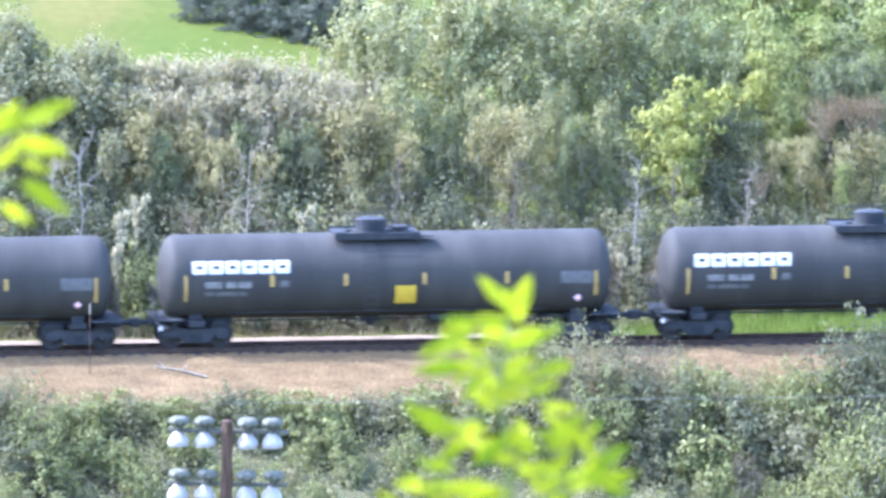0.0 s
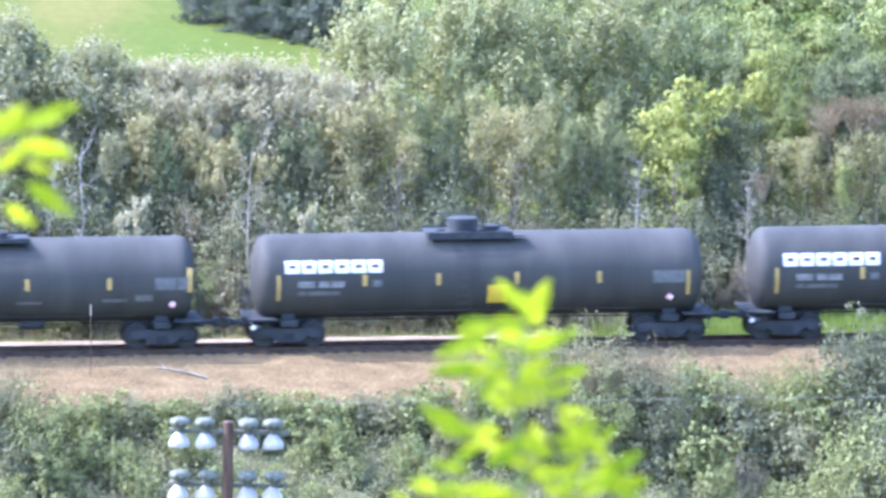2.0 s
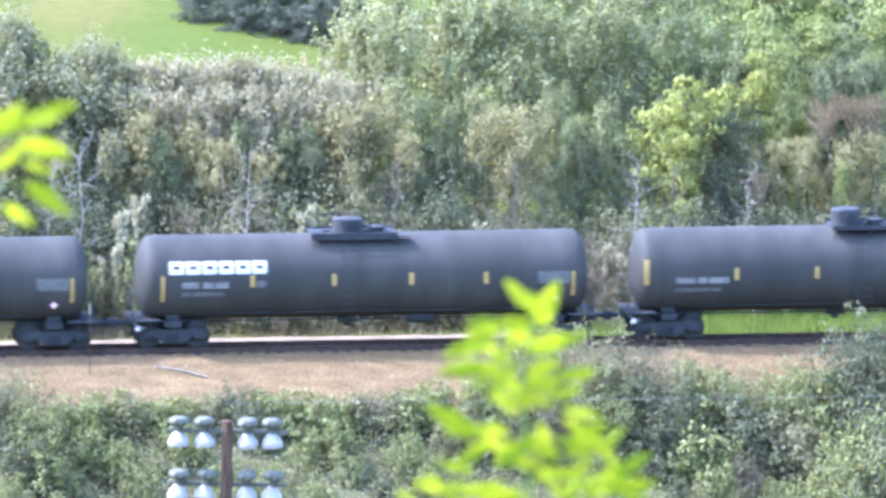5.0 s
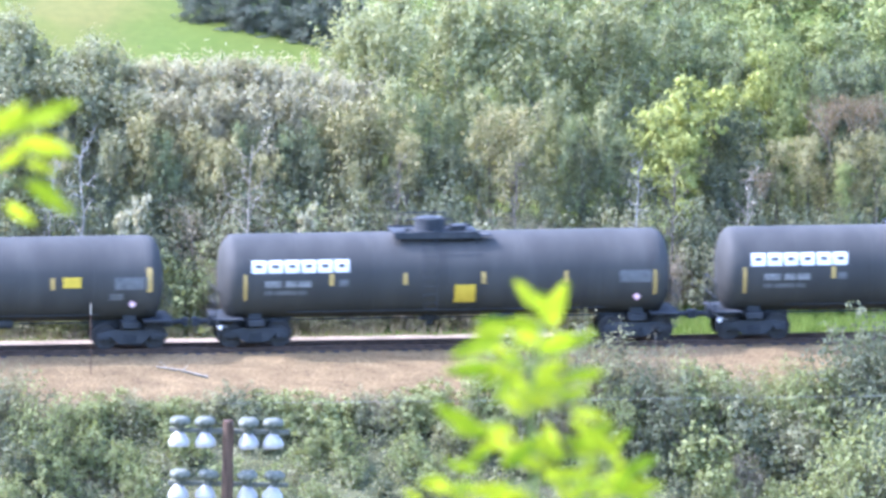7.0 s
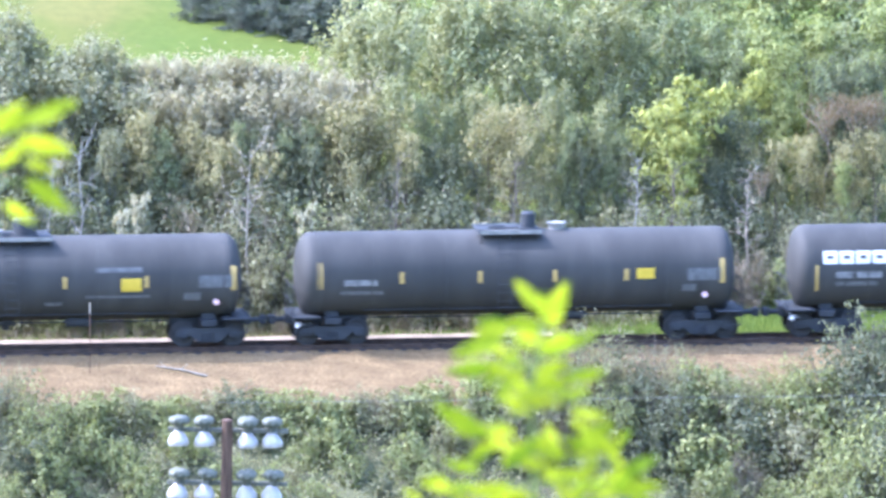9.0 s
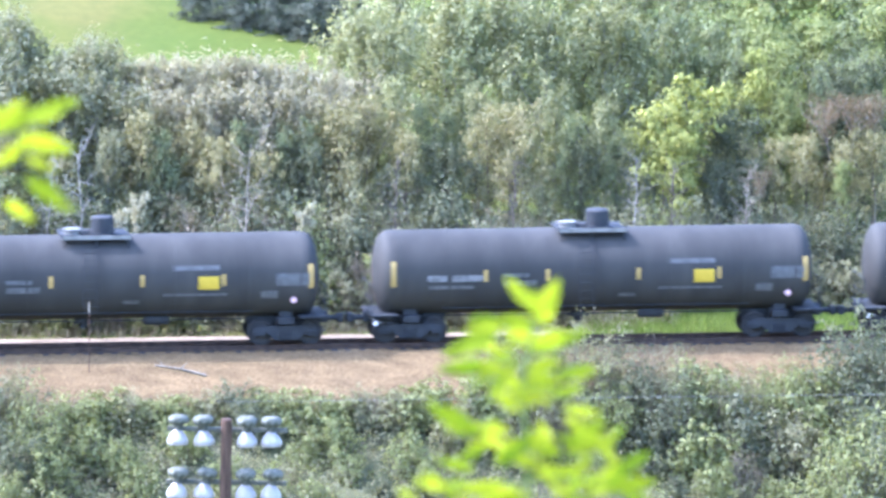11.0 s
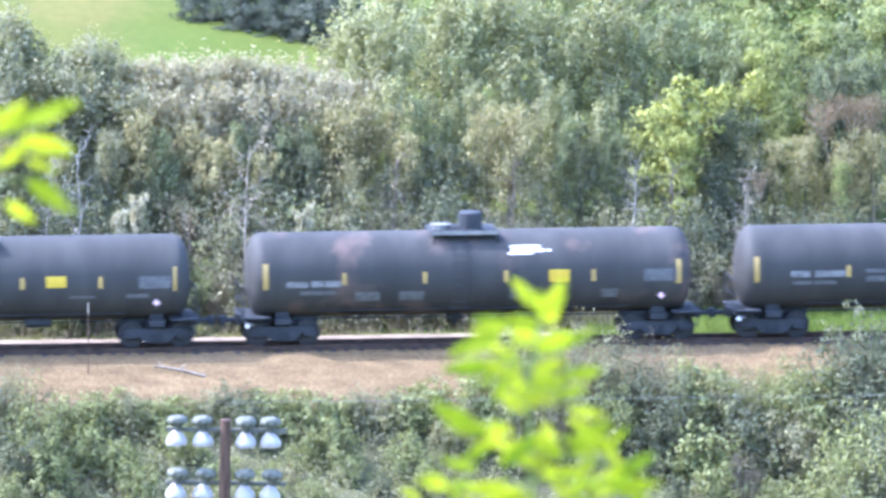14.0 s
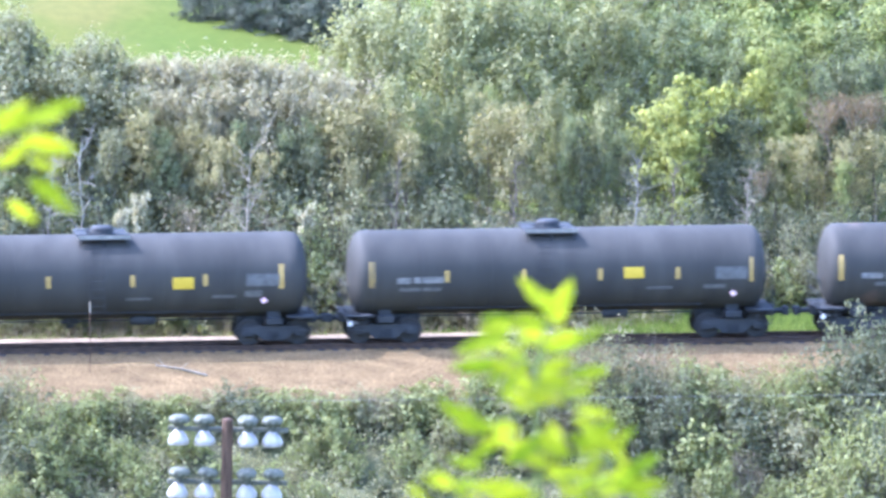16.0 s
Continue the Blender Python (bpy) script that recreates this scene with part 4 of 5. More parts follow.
plant("tall_shrub", -14.26, 6.51, 5.30, 0.90)
plant("tall_shrub", -12.50, 6.52, 5.12, 1.00)
plant("tall_sage", -13.09, 5.04, 4.01, 0.90)
plant("tall_shrub", -11.58, 6.84, 4.64, 0.90)
plant("tall_shrub", -10.03, 6.83, 4.36, 1.00)
plant("tall_shrub", -9.42, 7.51, 4.50, 0.90)
plant("tall_dry", -8.27, 7.04, 5.27, 1.00)
plant("tall_shrub", -7.34, 7.56, 5.36, 1.00)
plant("tall_dry", -6.61, 6.85, 4.33, 0.90)
plant("tall_sage", -7.94, 6.08, 4.38, 0.90)
plant("tall_shrub", -5.89, 6.93, 4.50, 1.00)
plant("tall_fresh", -5.16, 6.42, 4.23, 0.90)
plant("tall_sage", -4.34, 7.53, 3.95, 1.00)
plant("tall_sage", -3.41, 7.84, 4.63, 1.00)
plant("tall_shrub", -2.57, 7.74, 4.56, 1.00)
plant("tall_sage", -1.75, 8.25, 3.73, 1.00)
plant("tall_shrub", -0.60, 9.40, 4.57, 1.00)
plant("tall_shrub", 0.33, 9.71, 4.39, 1.00)
plant("tall_shrub", -0.08, 8.45, 4.11, 0.90)
plant("tall_fresh", 1.06, 7.18, 3.72, 0.80)
plant("tall_dry", 1.58, 8.86, 4.24, 1.00)
plant("tall_shrub", 2.52, 9.18, 4.28, 1.00)
plant("tall_dry", 3.35, 8.87, 3.49, 1.00)
plant("tall_shrub", 4.92, 9.27, 3.88, 1.00)
plant("tall_dry", 5.76, 9.77, 3.33, 1.00)
plant("tall_sage", 6.49, 10.07, 3.90, 1.00)
plant("tall_shrub", 7.22, 9.95, 3.74, 1.00)
plant("tall_fresh", 8.06, 10.26, 3.77, 0.90)
plant("tall_shrub", 9.00, 10.17, 3.71, 1.00)
plant("tall_shrub", 9.95, 10.89, 3.73, 1.00)
plant("tall_shrub", 10.79, 11.20, 3.76, 1.00)
plant("tall_sage", 12.67, 11.03, 3.75, 1.00)
plant("tall_shrub", 13.31, 11.51, 3.73, 1.00)
plant("tall_sage", 14.25, 11.42, 3.16, 1.00)
plant("tall_shrub", 14.99, 11.51, 3.55, 1.00)
plant("tall_shrub", 16.67, 11.72, 3.53, 1.00)
plant("tall_fresh", -11.00, 4.09, 3.45, 0.90)
plant("pale", -11.73, 4.60, 4.42, 0.55)
plant("pale", -11.12, 4.88, 4.84, 0.55)
plant("pale", -11.78, 3.79, 3.39, 0.55)
plant("pale", -4.74, 6.07, 4.23, 0.55)
plant("pale", -5.05, 5.83, 4.05, 0.55)
plant("pale", 1.47, 7.33, 3.31, 0.55)
plant("conifer", -9.84, 45.14, 2.81, 1.00)
plant("conifer", -8.60, 44.79, 3.61, 1.10)
plant("conifer", -7.35, 43.93, 4.10, 1.10)
plant("conifer", -6.00, 43.09, 4.59, 1.10)
plant("conifer", -4.77, 42.23, 4.63, 1.10)
plant("conifer", -3.76, 41.85, 4.53, 1.00)
plant("conifer", -7.90, 43.36, 2.68, 1.00)
plant("conifer", -5.44, 42.25, 3.26, 1.00)
plant("conifer", -4.20, 41.40, 3.08, 0.90)
plant("conifer", -9.28, 45.21, 1.79, 1.00)
plant("conifer", -6.56, 42.92, 2.72, 1.00)
plant("conifer", -10.21, 46.60, 1.04, 1.20)
plant("tall_shrub", -15.34, -7.93, 3.32, 1.20)
plant("tall_fresh", -14.31, -8.81, 3.52, 1.00)
plant("tall_sage", -15.47, -7.14, 3.11, 0.80)
plant("fresh", -12.98, -6.63, 1.54, 1.45)
plant("fresh", -12.07, -6.42, 1.62, 1.45)
plant("sage", -11.07, -6.40, 1.51, 1.45)
plant("fresh", -9.76, -6.24, 1.45, 1.45)
plant("fresh", -12.32, -8.57, 2.07, 1.00)
plant("fresh", -11.51, -8.87, 1.84, 1.00)
plant("shrub", -14.69, -9.86, 2.33, 1.00)
plant("fresh", -13.88, -10.27, 1.95, 1.00)
plant("fresh", -10.69, -9.88, 1.69, 1.00)
plant("fresh", -9.13, -7.67, 1.55, 1.00)
plant("fresh", -13.45, -11.22, 1.00, 1.00)
plant("fresh", -15.24, -11.44, 1.44, 1.00)
plant("shrub", -7.35, -5.74, 1.67, 1.45)
plant("fresh", -5.73, -5.74, 1.59, 1.45)
plant("fresh", -4.52, -5.79, 1.55, 1.45)
plant("shrub", -6.73, -6.87, 1.66, 1.00)
plant("fresh", -4.81, -7.64, 1.54, 1.00)
plant("fresh", -3.70, -7.51, 1.82, 1.00)
plant("sage", -2.71, -5.37, 1.54, 1.45)
plant("sage", -1.60, -5.23, 1.36, 1.45)
plant("fresh", -3.29, -8.46, 1.33, 1.00)
plant("fresh", -1.29, -7.71, 1.84, 1.00)
plant("fresh", -0.28, -9.10, 1.55, 1.00)
plant("fresh", -6.09, -9.81, 1.44, 1.00)
plant("fresh", -7.69, -9.51, 1.64, 1.00)
plant("fresh", -4.48, -10.12, 1.05, 1.00)
plant("shrub", -2.08, -9.32, 0.97, 1.00)
plant("fresh", -0.59, -5.11, 1.95, 1.45)
plant("tall_fresh", 2.95, -4.68, 4.18, 1.00)
plant("tall_sage", 4.47, -4.69, 4.46, 1.00)
plant("tall_sage", 5.89, -4.31, 3.97, 1.00)
plant("tall_fresh", 2.14, -4.98, 3.79, 1.00)
plant("tall_shrub", 6.59, -4.73, 3.62, 1.00)
plant("tall_dry", 4.36, -6.01, 3.36, 1.00)
plant("tall_fresh", 5.56, -6.37, 3.50, 1.00)
plant("sage", 2.94, -6.69, 2.93, 1.00)
plant("tall_dry", 7.51, -4.32, 3.92, 0.57)
plant("fresh", 1.33, -5.88, 2.64, 1.00)
plant("sage", 0.73, -6.46, 2.20, 1.00)
plant("tall_sage", 8.42, -4.51, 3.27, 1.03)
plant("fresh", 9.43, -4.38, 2.84, 1.15)
plant("tall_shrub", 7.99, -6.07, 3.13, 1.15)
plant("tall_sage", 10.44, -4.76, 3.19, 1.15)
plant("tall_fresh", 12.16, -4.55, 3.16, 0.92)
plant("fresh", 13.28, -4.41, 2.94, 1.15)
plant("shrub", 11.02, -5.70, 2.68, 1.15)
plant("sage", 12.43, -6.03, 2.61, 1.15)
plant("fresh", 9.39, -6.91, 2.62, 1.15)
plant("shrub", 7.37, -7.16, 1.96, 1.00)
plant("dry", 10.78, -7.74, 1.76, 1.00)
plant("fresh", 5.55, -7.88, 1.82, 1.00)
plant("fresh", 9.75, -8.88, 1.81, 1.00)
plant("shrub", 8.34, -9.05, 1.06, 1.00)
plant("fresh", 11.96, -8.61, 1.41, 1.00)
plant("tall_shrub", 15.33, -3.36, 4.70, 1.00)
plant("tall_shrub", 14.70, -4.24, 4.57, 1.00)
plant("tall_shrub", 15.68, -5.13, 4.35, 1.00)
plant("tall_fresh", 15.35, -10.21, 5.32, 1.00)
plant("tall_fresh", 14.31, -10.33, 3.73, 1.00)
plant("fresh", 13.31, -10.46, 2.43, 1.00)
plant("tall_shrub", 15.88, -11.15, 4.78, 1.00)
plant("dry", -13.39, -6.38, 1.13, 1.60)
plant("fresh", -12.58, -6.38, 1.09, 1.60)
plant("fresh", -10.47, -6.22, 1.23, 1.60)
plant("fresh", -9.06, -5.85, 1.02, 1.60)
plant("sage", -8.15, -5.84, 1.32, 1.60)
plant("fresh", -3.72, -5.39, 1.36, 1.60)
plant("dry", -2.10, -4.99, 1.15, 1.60)
plant("fresh", -6.54, -5.64, 1.29, 1.60)
plant("fresh", -1.09, -5.07, 1.48, 1.60)
plant("fresh", -15.82, 2.99, 0.88, 1.00)
plant("sage", -14.35, 3.58, 1.05, 1.00)
plant("dry", -13.33, 2.90, 0.65, 1.00)
plant("dry", -11.86, 3.48, 1.01, 1.00)
plant("sage", -10.87, 4.01, 0.56, 1.00)
plant("fresh", -9.84, 3.33, 0.97, 1.00)
plant("sage", -8.37, 3.91, 0.49, 1.00)
plant("dry", -7.37, 4.44, 0.69, 1.00)
plant("dry", -5.87, 3.81, 1.10, 1.00)
plant("sage", -4.87, 4.34, 0.65, 1.00)
plant("fresh", -3.86, 4.87, 0.34, 1.00)
plant("sage", -2.37, 4.24, 0.60, 1.00)
plant("dry", -1.36, 4.77, 0.78, 1.00)
plant("dry", 0.12, 5.36, 0.32, 1.00)
plant("sage", 1.14, 4.67, 0.42, 1.00)


def snag(x, y, h, spread, mat, label):
    """A bare pale trunk with forking dead branches."""
    t = thing("bare_tree", label, "dead tree", at=pose(x, y, land(x, y) - 0.1))
    bm = bmesh.new()
    stem = limb(bm, (0, 0, 0), (0.15, 0, h * 0.95), 0.05, 0.012, 5, 0.03, 8)
    part("trunk", smooth(bm, 60), mat, t)
    for i in range(9):
        a = i * 2.4
        f = 0.45 + 0.06 * i
        base = stem[min(4, int(f * 5))].lerp(stem[min(5, int(f * 5) + 1)], f * 5 % 1)
        tip = base + Vector((math.cos(a) * spread * (1.1 - f * 0.6), math.sin(a) * spread * 0.6, spread * RNG.uniform(0.3, 0.9)))
        bm = bmesh.new()
        pts = limb(bm, base, tip, 0.02, 0.009, 4, 0.14, 6)
        wood = list(bm.verts)
        for p in pts[2:]:
            for _ in range(2):
                limb(bm, p, p + Vector(RNG.normal(size=3) * [0.4, 0.4, 0.3]) + Vector((0, 0, 0.15)), 0.009, 0.005, 2, 0.1, 5, nearest(wood, p))
        part("branch", bm, mat, t)


snag(-13.27, 4.62, 7.36, 0.80, BARK_PALE, "slim pale aspen trunk with bare branches")
snag(-7.10, 5.17, 7.12, 1.30, DEAD_WOOD, "grey dead tree with spreading bare branches")
snag(11.20, 9.03, 5.30, 0.60, DEAD_WOOD, "thin bare dead tree at the wood edge")
snag(7.02, 8.32, 5.94, 0.35, BARK_PALE, "slim pale bare trunk at the wood edge")
snag(-1.74, 7.04, 6.32, 0.40, BARK, "slim dark bare trunk at the wood edge")
snag(2.51, 7.56, 5.95, 0.40, BARK, "slim dark bare trunk at the wood edge")
snag(8.40, 8.69, 5.55, 0.40, BARK, "slim dark bare trunk at the wood edge")
snag(-14.32, 5.09, 6.39, 0.40, BARK_PALE, "slim pale bare trunk at the wood edge")


def scatter_leaves(name, count, u_range, v_range, height, size, leaf, label, drift=0.5, narrow=0.55):
    """Low growth that covers the land in drifts."""
    k = count // 40
    u, v = RNG.uniform(*u_range, k), RNG.uniform(*v_range, k)
    keep = np.array([noise.noise(Vector((a * 0.35, b * 0.35, 4.2))) > -drift for a, b in zip(u, v)])
    u, v = u[keep], v[keep]
    base = np.stack([u * CA - v * SA, u * SA + v * CA], axis=1)
    z = np.array([land(a, b) for a, b in base])
    hh = height * RNG.uniform(0.3, 1.2, len(u))
    c = np.repeat(np.column_stack([base, z + hh * 0.45]), 40, axis=0)
    off = RNG.normal(size=c.shape) * np.array([0.24, 0.24, 1]) * np.column_stack([np.ones(len(c)), np.ones(len(c)), np.repeat(hh, 40) * 0.3])
    pts = c + off
    me = leaf_mesh(name, pts, off / (np.linalg.norm(off, axis=1, keepdims=True) + 1e-6), size, narrow)
    return tagged(mesh_part(name, me, LEAVES[leaf]), label, "undergrowth", kind="stuff")


def blades(name, count, u_range, v_range, height, leaf, label):
    u, v = RNG.uniform(*u_range, count), RNG.uniform(*v_range, count)
    base = np.stack([u * CA - v * SA, u * SA + v * CA], axis=1)
    z = np.array([land(a, b) for a, b in base])
    p = np.column_stack([base, z - 0.03])
    h = height * RNG.uniform(0.5, 1.3, (count, 1))
    a = RNG.uniform(0, 6.28, count)
    side = np.column_stack([np.cos(a), np.sin(a), np.zeros(count)]) * 0.018
    lean = np.column_stack([RNG.normal(size=(count, 2)) * 0.28, np.ones(count)]) * h
    verts = np.stack([p - side, p + side, p + lean], axis=1).reshape(-1, 3)
    me = raw_mesh(name, verts, np.arange(3 * count).reshape(-1, 3))
    return tagged(mesh_part(name, me, LEAVES[leaf]), label, "grass", kind="stuff")


scatter_leaves("undergrowth", 46000, (-24, 26), (7.5, 24), 1.6, 0.16, "shrub", "dark tangled undergrowth beneath the trees", 0.25)
scatter_leaves("undergrowth", 26000, (-24, 9), (4.4, 7.0), 0.9, 0.13, "sage", "grey-green weeds along the service path", 0.3)
scatter_leaves("undergrowth", 44000, (-22, 22), (-15, -4.6), 1.1, 0.13, "sage", "grey-green weeds covering the lower bank", 0.6)
scatter_leaves("undergrowth", 26000, (-22, 22), (-15, -5), 1.2, 0.13, "fresh", "green weeds covering the lower bank", 0.0)
scatter_leaves("undergrowth", 30000, (-22, 22), (-13, -4.2), 0.7, 0.09, "dry", "dry brown weeds on the lower bank", 0.1, 0.35)
scatter_leaves("undergrowth", 26000, (-24, 8), (-5.4, -3.9), 0.75, 0.08, "sage", "low grey-green weeds at the foot of the ballast", 0.15, 0.4)
scatter_leaves("undergrowth", 14000, (-24, 24), (-5.0, -3.6), 0.5, 0.08, "dry", "dry brown weeds at the foot of the ballast", 0.0, 0.3)
scatter_leaves("undergrowth", 34000, (6.5, 24), (-5.6, -2.7), 0.6, 0.10, "fresh", "green weeds on the ballast edge", 0.1, 0.4)
blades("grass", 30000, (6, 26), (2.8, 10.5), 0.35, "grass", "bright green grass strip behind the track")
blades("grass", 26000, (6, 26), (-6.2, -2.6), 0.4, "grass", "tufts of green grass on the bank")
blades("dry_grass", 4500, (-24, 26), (-4.2, -2.6), 0.22, "dry", "sparse dry weeds on the gravel bank")
blades("dry_grass", 14000, (-24, 26), (-4.8, -3.4), 0.3, "dry", "dry grass along the foot of the ballast")
blades("dry_grass", 4000, (-24, 8), (3.4, 6.5), 0.45, "dry", "dry grass beside the service path")

# ---- fallen branch, marker stake ----
log = thing("fallen_branch", "bleached fallen branch on the gravel bank", "branch", at=Matrix.Translation((0, 0, 0)))
bm = bmesh.new()
ends = [track_point(-10.65, -2.30, -0.47), track_point(-9.75, -2.48, -0.59), track_point(-8.85, -2.80, -0.80)]
rod(bm, ends[0], ends[1], 0.025, 0.035, 8)
rod(bm, ends[1], ends[2], 0.035, 0.05, 8)
part("limb", smooth(bm, 60), DEAD_WOOD, log)
bm = bmesh.new()
rod(bm, ends[1], ends[1] + Vector((0.25, -0.15, 0.22)), 0.025, 0.01, 6)
part("twig", bm, DEAD_WOOD, log)
bm = bmesh.new()
rod(bm, ends[0].lerp(ends[1], 0.4), ends[0] + Vector((0.1, 0.2, 0.2)), 0.02, 0.008, 6)
part("twig", bm, DEAD_WOOD, log)

sp = track_point(-13.03, -2.55)
stake = thing("marker_stake", "thin weathered marker stake beside the track", "stake", at=pose(sp.x, sp.y, -0.8))
bm = bmesh.new()
rod(bm, (0, 0, 0), (0, 0, 2.70), 0.018, 0.014, 8)
part("stake_post", bm, POLE_WOOD, stake)
bm = bmesh.new()
box(bm, -0.035, 0.035, -0.028, -0.012, 2.30, 2.68, 0.006)
part("stake_plate", bm, DEAD_WOOD, stake)

# ---- pole with two crossarms and eight insulators, on the nearer slope ----
pt = Vector((-2.74, -303.269, 38.55))
foot = land(pt.x, pt.y)
pole = thing("utility_pole", "weathered brown wooden pole with white porcelain insulators", "utility pole", "poles of the old wire line", at=pose(pt.x, pt.y, foot - 0.3, 0, 1.2, 0))
ph = pt.z - foot + 0.3
bm = bmesh.new()
rod(bm, (0, 0, 0), (0, 0, ph - 0.01), 0.125, 0.064, 16)
rod(bm, (0, 0, ph - 0.01), (0, 0, ph), 0.064, 0.052, 16)
part("pole_shaft", smooth(bm, 50), POLE_WOOD, pole)
bm = bmesh.new()
lathe(bm, [(0.0, 0.05), (0.004, 0.11), (0.03, 0.128), (0.07, 0.122), (0.12, 0.095), (0.165, 0.06), (0.185, 0.04), (0.19, 0.01)], 24)
bell_mesh = bpy.data.meshes.new("insulator")
smooth(bm, 50).to_mesh(bell_mesh)
bm.free()
bm = bmesh.new()
lathe(bm, [(-0.10, 0.03), (-0.095, 0.05), (-0.03, 0.055), (-0.015, 0.10), (0.0, 0.118), (0.03, 0.124), (0.06, 0.118), (0.085, 0.085), (0.092, 0.05), (0.095, 0.01)], 24)
cap_mesh = bpy.data.meshes.new("cap")
smooth(bm, 50).to_mesh(cap_mesh)
bm.free()
for row, drop in enumerate((0.14, 0.77)):
    bm = bmesh.new()
    box(bm, -0.70, 0.72, 0.05, 0.12, ph - drop - 0.025, ph - drop + 0.025, 0.008)
    arm = part("crossarm", bm, ARM_WOOD, pole)
    for i, x in enumerate((-0.555, -0.24, 0.265, 0.555)):
        ins = mesh_part("insulator", bell_mesh, PORCELAIN, pole, "white porcelain bell insulator")
        ins.matrix_basis = pose(x - 0.02, 0.02, ph - drop - 0.19, random.uniform(-4, 4), random.uniform(-6, 6), 0)
        cap = mesh_part("cap", cap_mesh, CAP_GREY, ins, "grey-green glass cap")
        cap.matrix_basis = pose(0.012, 0, 0.272)
pole_b = copy_thing(pole, pose(pt.x + 26 * CA, pt.y + 26 * SA, foot - 0.3))
wire = thing("overhead_wire", "thin sagging wire strung between two poles", "wire")
w0 = Vector((pt.x + 0.1, pt.y, pt.z + 0.20))
w1 = w0 + Vector((26 * CA - 0.1, 26 * SA, 0))
pts = [w0.lerp(w1, i / 24) - Vector((0, 0, 4 * 0.05 * (i / 24) * (1 - i / 24))) for i in range(25)]
ring = [Vector((0, 0.0022 * math.cos(k * 1.2566), 0.0022 * math.sin(k * 1.2566))) for k in range(5)]
strand = raw_mesh("wire_strand", [p + r for p in pts for r in ring], [(i * 5 + k, i * 5 + (k + 1) % 5, (i + 1) * 5 + (k + 1) % 5, (i + 1) * 5 + k) for i in range(24) for k in range(5)], True)
mesh_part("wire_strand", strand, STEEL_GREY, wire)

# ---- ash saplings close to the camera ----
bm = bmesh.new()
N = 9
for i in range(N):
    f = i / (N - 1)
    w = 0.20 * math.sin(math.pi * min(1, f * 0.92 + 0.04)) ** 0.8 * (1 - 0.35 * f)
    bm.verts.new((-w, 0.05 * w + 0.03 * math.sin(f * 9), f))
    bm.verts.new((0, -0.05 - 0.12 * f * f, f))
    bm.verts.new((w, 0.05 * w + 0.03 * math.cos(f * 8), f))
bm.verts.ensure_lookup_table()
for i in range(N - 1):
    for k in (0, 1):
        a = i * 3 + k
        bm.faces.new((bm.verts[a], bm.verts[a + 1], bm.verts[a + 4], bm.verts[a + 3]))
leaflet_mesh = bpy.data.meshes.new("leaflet")
smooth(bm, 80).to_mesh(leaflet_mesh)
bm.free()


def leaflets(tree, spots, wide=1.1):
    """Leaflets from stalk to tip, in millimetres across and above the sapling's reference point."""
    for x0, z0, x1, z1 in spots:
        a, b = Vector((x0, 0, z0)) / 1000, Vector((x1, 0, z1)) / 1000
        a.y = b.y = random.uniform(-0.12, 0.12)
        b.y += random.uniform(-0.02, 0.02)
        d = b - a
        lf = mesh_part("leaflet", leaflet_mesh, LEAVES["ash"], tree)
        side = d.cross(Vector((0, 1, 0))).normalized()
        face = side.cross(d).normalized()
        m = Matrix((side, -face, d.normalized())).transposed().to_4x4()
        m = Matrix.Translation(a) @ m @ Matrix.Rotation(radians(random.uniform(-35, 35)), 4, "Z") @ Matrix.Diagonal((d.length * wide, d.length, d.length * 1.1, 1))
        lf.matrix_basis = m


def echoes(spots, count):
    """Further leaflets beside those given, turned and shifted a little."""
    more = []
    for x0, z0, x1, z1 in spots * count:
        dx, dz = random.uniform(-16, 16), random.uniform(-12, 8)
        turn, k = random.uniform(-0.5, 0.5), random.uniform(0.6, 0.95)
        ex, ez = (x1 - x0) * k, (z1 - z0) * k
        more.append((x0 + dx, z0 + dz, x0 + dx + ex * math.cos(turn) - ez * math.sin(turn), z0 + dz + ex * math.sin(turn) + ez * math.cos(turn)))
    return more


def sapling(at, stem, stalks, label):
    t = thing("ash_sapling", label, "sapling", "saplings before the camera", at=Matrix.Translation(at))
    base = land(at[0], at[1]) - at[2] - 0.1
    bm = bmesh.new()
    pts = [Vector((stem[0][0] / 1000 - 0.05, 0, base))] + [Vector((x / 1000, 0, z / 1000)) for x, z in stem]
    for i, (a, b) in enumerate(zip(pts, pts[1:])):
        rod(bm, a, b, 0.012 if i == 0 else 0.003, 0.004 if i == 0 else 0.002, 7, caps=False)
    part("stem", smooth(bm, 60), STEM_GREEN, t)
    for x0, z0, x1, z1 in stalks:
        bm = bmesh.new()
        rod(bm, (x0 / 1000, 0, z0 / 1000), (x1 / 1000, 0, z1 / 1000), 0.0016, 0.0009, 6, caps=False)
        part("leaf_stalk", bm, STEM_GREEN, t)
    return t


ASH_AT = Vector((0.077, -435.940, 56.590))
ash = sapling(ASH_AT, [(28, -21), (25, 51), (21, 121), (36, 200)],
              [(25, 51, 123, 36), (22, 102, -29, 81), (21, 121, 63, 122), (25, 152, -15, 152), (30, 174, -7, 183), (27, 19, 117, 18), (27, 13, -66, 12)],
              "bright yellow-green ash sapling with pinnate leaves")
leaflets(ash, [(35, 203, 7, 233), (40, 204, 61, 247), (37, 199, 35, 228), (44, 203, 57, 223)], 1.35)
layer = [(30, 176, 89, 195), (2, 188, 51, 166), (-7, 183, -62, 160), (-1, 185, -39, 178), (16, 174, 38, 187)]
leaflets(ash, layer + echoes(layer, 1), 1.02)
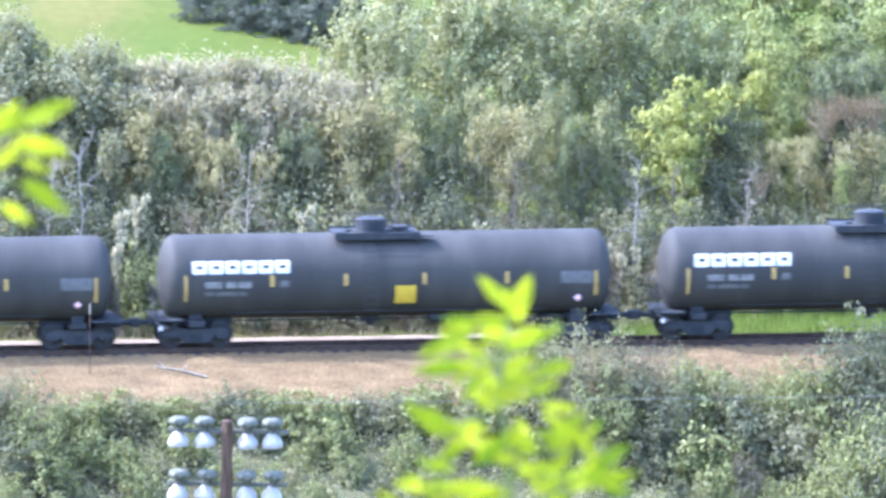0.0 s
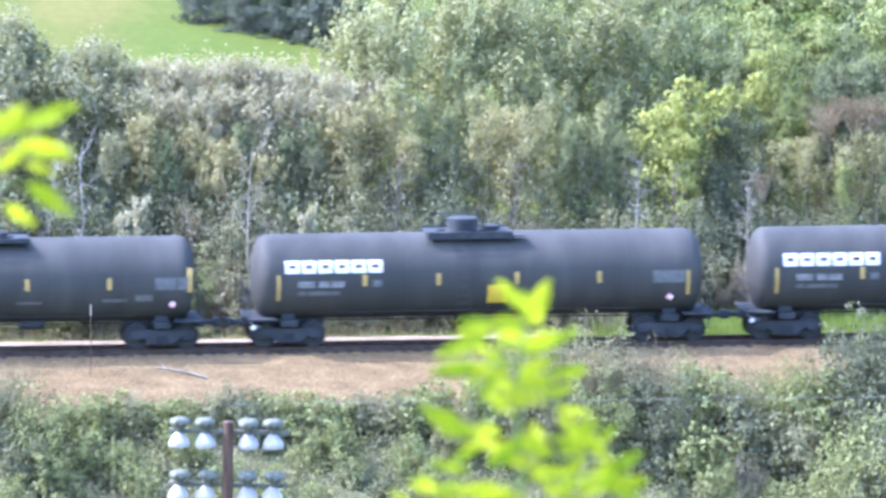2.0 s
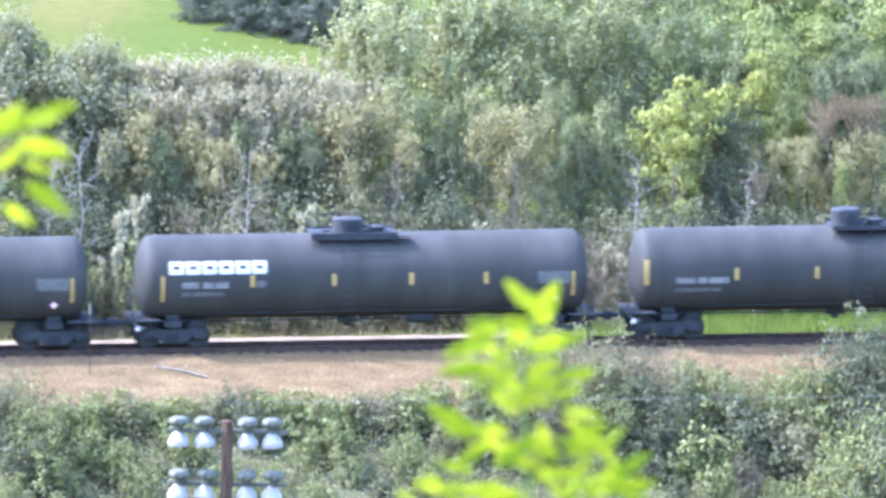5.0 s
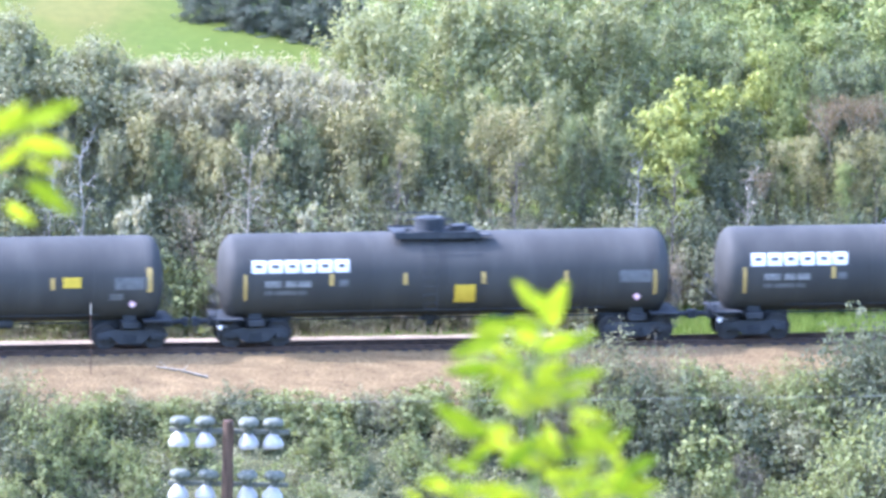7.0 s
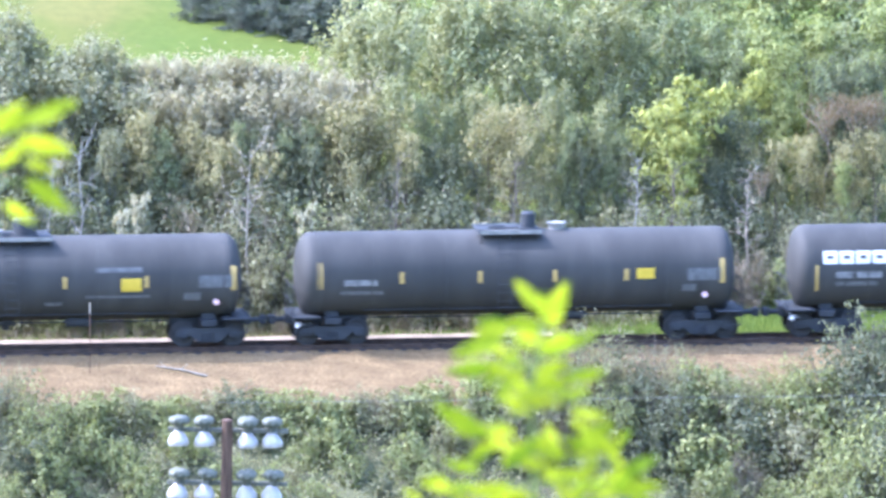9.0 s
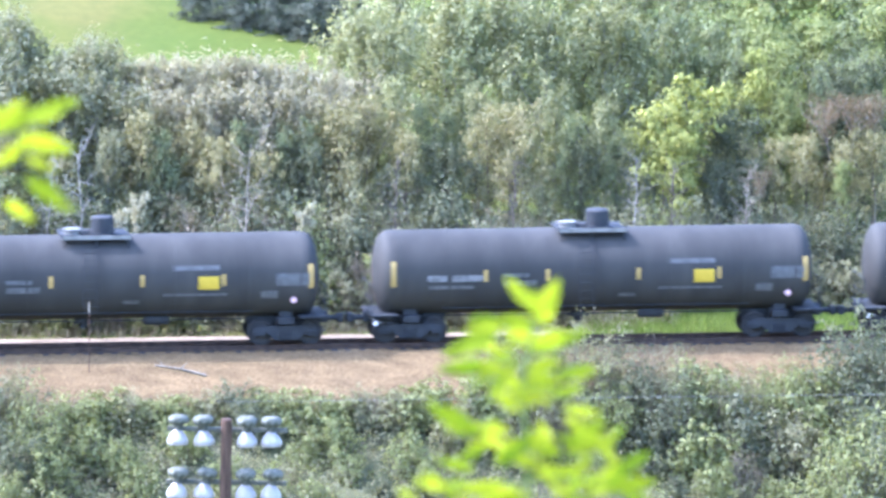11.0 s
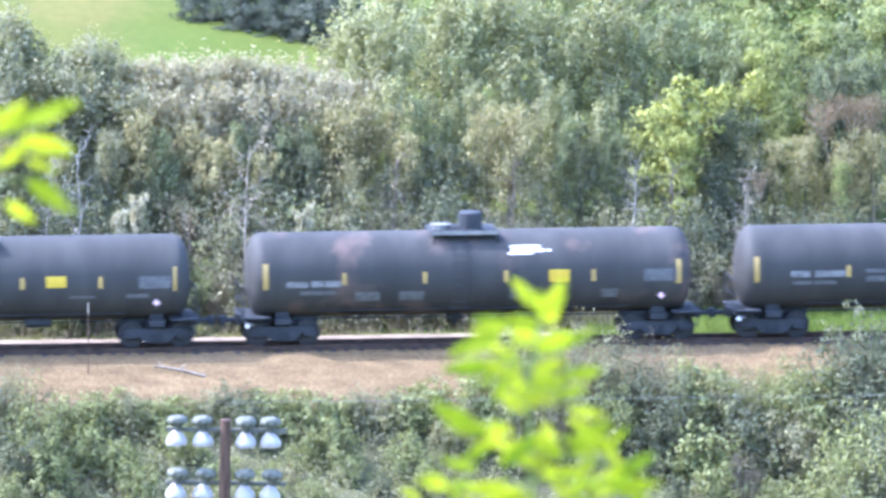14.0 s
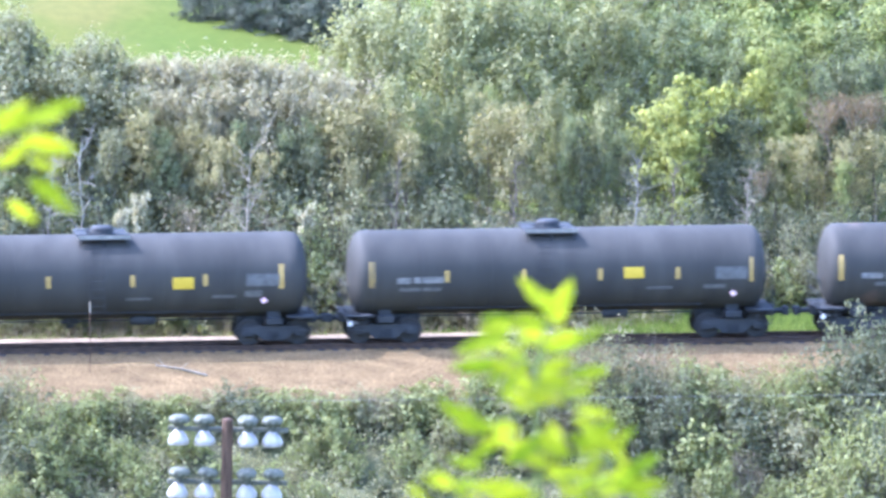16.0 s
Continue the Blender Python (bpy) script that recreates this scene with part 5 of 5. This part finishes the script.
layer = [(-15, 152, -69, 151), (0, 152, -16, 123), (26, 137, 64, 152), (-28, 157, 0, 143), (16, 152, -2, 135)]
leaflets(ash, layer + echoes(layer, 1), 1.02)
layer = [(-15, 126, 13, 105), (16, 121, 61, 116), (22, 114, 52, 103), (60, 122, 101, 129), (66, 114, 104, 107), (13, 114, -7, 121), (-2, 135, 21, 114)]
leaflets(ash, layer + echoes(layer, 1), 1.02)
layer = [(-28, 78, -80, 110), (-26, 86, -1, 69), (-23, 70, -50, 57)]
leaflets(ash, layer + echoes(layer, 1), 1.25)
layer = [(-7, 51, 26, 81), (28, 70, 60, 48), (0, 57, 35, 43), (68, 75, 98, 57), (73, 51, 114, 73), (98, 70, 126, 38), (122, 36, 161, 57), (98, 48, 79, 18), (85, 57, 60, 67), (117, 57, 126, 76), (60, 51, 38, 64)]
leaflets(ash, layer + echoes(layer, 1), 1.12)
layer = [(37, 21, 68, -1), (92, 5, 131, 21), (117, 18, 166, 28), (136, 8, 164, 5), (47, 16, 85, 22), (66, 19, 35, 7)]
leaflets(ash, layer + echoes(layer, 1), 1.12)
layer = [(-2, 24, -47, 19), (-34, 16, -72, 27), (-66, 12, -100, 19), (-85, 0, -115, 5), (-15, 12, 13, 19), (-2, 0, 28, 8), (-47, 0, -66, 12), (66, -5, 95, 5), (-28, -5, 0, 2)]
leaflets(ash, layer + echoes(layer, 1), 1.10)

ASH_B_AT = Vector((-0.505, -436.817, 57.066))
ash_b = sapling(ASH_B_AT, [(18, -106), (21, -29), (23, 30), (27, 65)],
                [(21, -17, 65, -12), (23, 30, 59, 40)], "ash sapling with broad sunlit leaves")
leaflets(ash_b, [(59, 40, 112, 26), (58, 52, 114, 73), (66, 20, 96, 8), (65, -12, 110, -42), (40, -44, 69, -66)], 1.1)
leaflets(ash_b, [(24, 44, 64, 56), (27, 30, 66, 40), (36, 50, 62, 68), (30, 12, 59, 22), (24, 62, 53, 65), (42, 22, 71, 31), (18, 35, 47, 44)], 0.95)


def sway_rows():
    for tree, at, rows in (
            (ash, ASH_AT, [(0, -58, 6), (0.5, -58, 5), (1, -20, 1), (1.5, -38, 5), (2, -30, 3), (2.5, -26, 2), (3, -10, -3), (3.5, -6, -1), (4, -20, 1), (5.2, -12, 0),
                           (6.5, -4, -1), (7.2, 0, 0), (8, -1, 0), (9, 2, -2), (10.2, -6, 0), (11.5, -12, 1), (13, -5, 0), (14.5, 2, 2), (15.3, 6, 1), (16, 10, 2)]),
            (ash_b, ASH_B_AT, [(0, -8, 0), (1.5, 1, -1), (3.5, -4, -3), (5.2, -2, -2), (7, 0, 0), (9, 0, 0), (10.2, 2, 1), (12.5, 4, 3), (14.5, 8, 1), (16, 8, 1)])):
        # a small lean and a small shift in the wind
        walk(tree, [(t, Matrix.Translation(at + Vector((a * 0.00063 * 0.75, 0, b * 0.00063))) @ pose(0, 0, 0, 0, a * 0.05, 0)) for t, a, b in rows])


# ---- what moves ----
PROGRESS_T = [0, 2, 4, 7, 9, 12, 14, 16]
PROGRESS_U = [0.000, 21.447, 42.795, 74.451, 95.270, 126.493, 147.337, 168.213]


def progress(t):
    return float(np.interp(t, PROGRESS_T, PROGRESS_U))


def motions():
    for car, u in TRAIN:
        rows = []
        for t in [0.5 * i for i in range(33)]:
            p = track_point(u + progress(t), 0)
            rows.append((t, pose(p.x, p.y, 0, 0, 0, YAW)))
        walk(car, rows)
    turns = [(i / FPS, progress(i / FPS) / 0.457) for i in range(0, 16 * FPS + 1)]
    spun = {k: [(t, Matrix.Translation((k, 0, 0.457)) @ Matrix.Rotation(a, 4, "Y")) for t, a in turns] for k in (-0.889, 0.889)}
    for w, k in SPINNING:
        walk(w, spun[k])
    sway_rows()


motions()
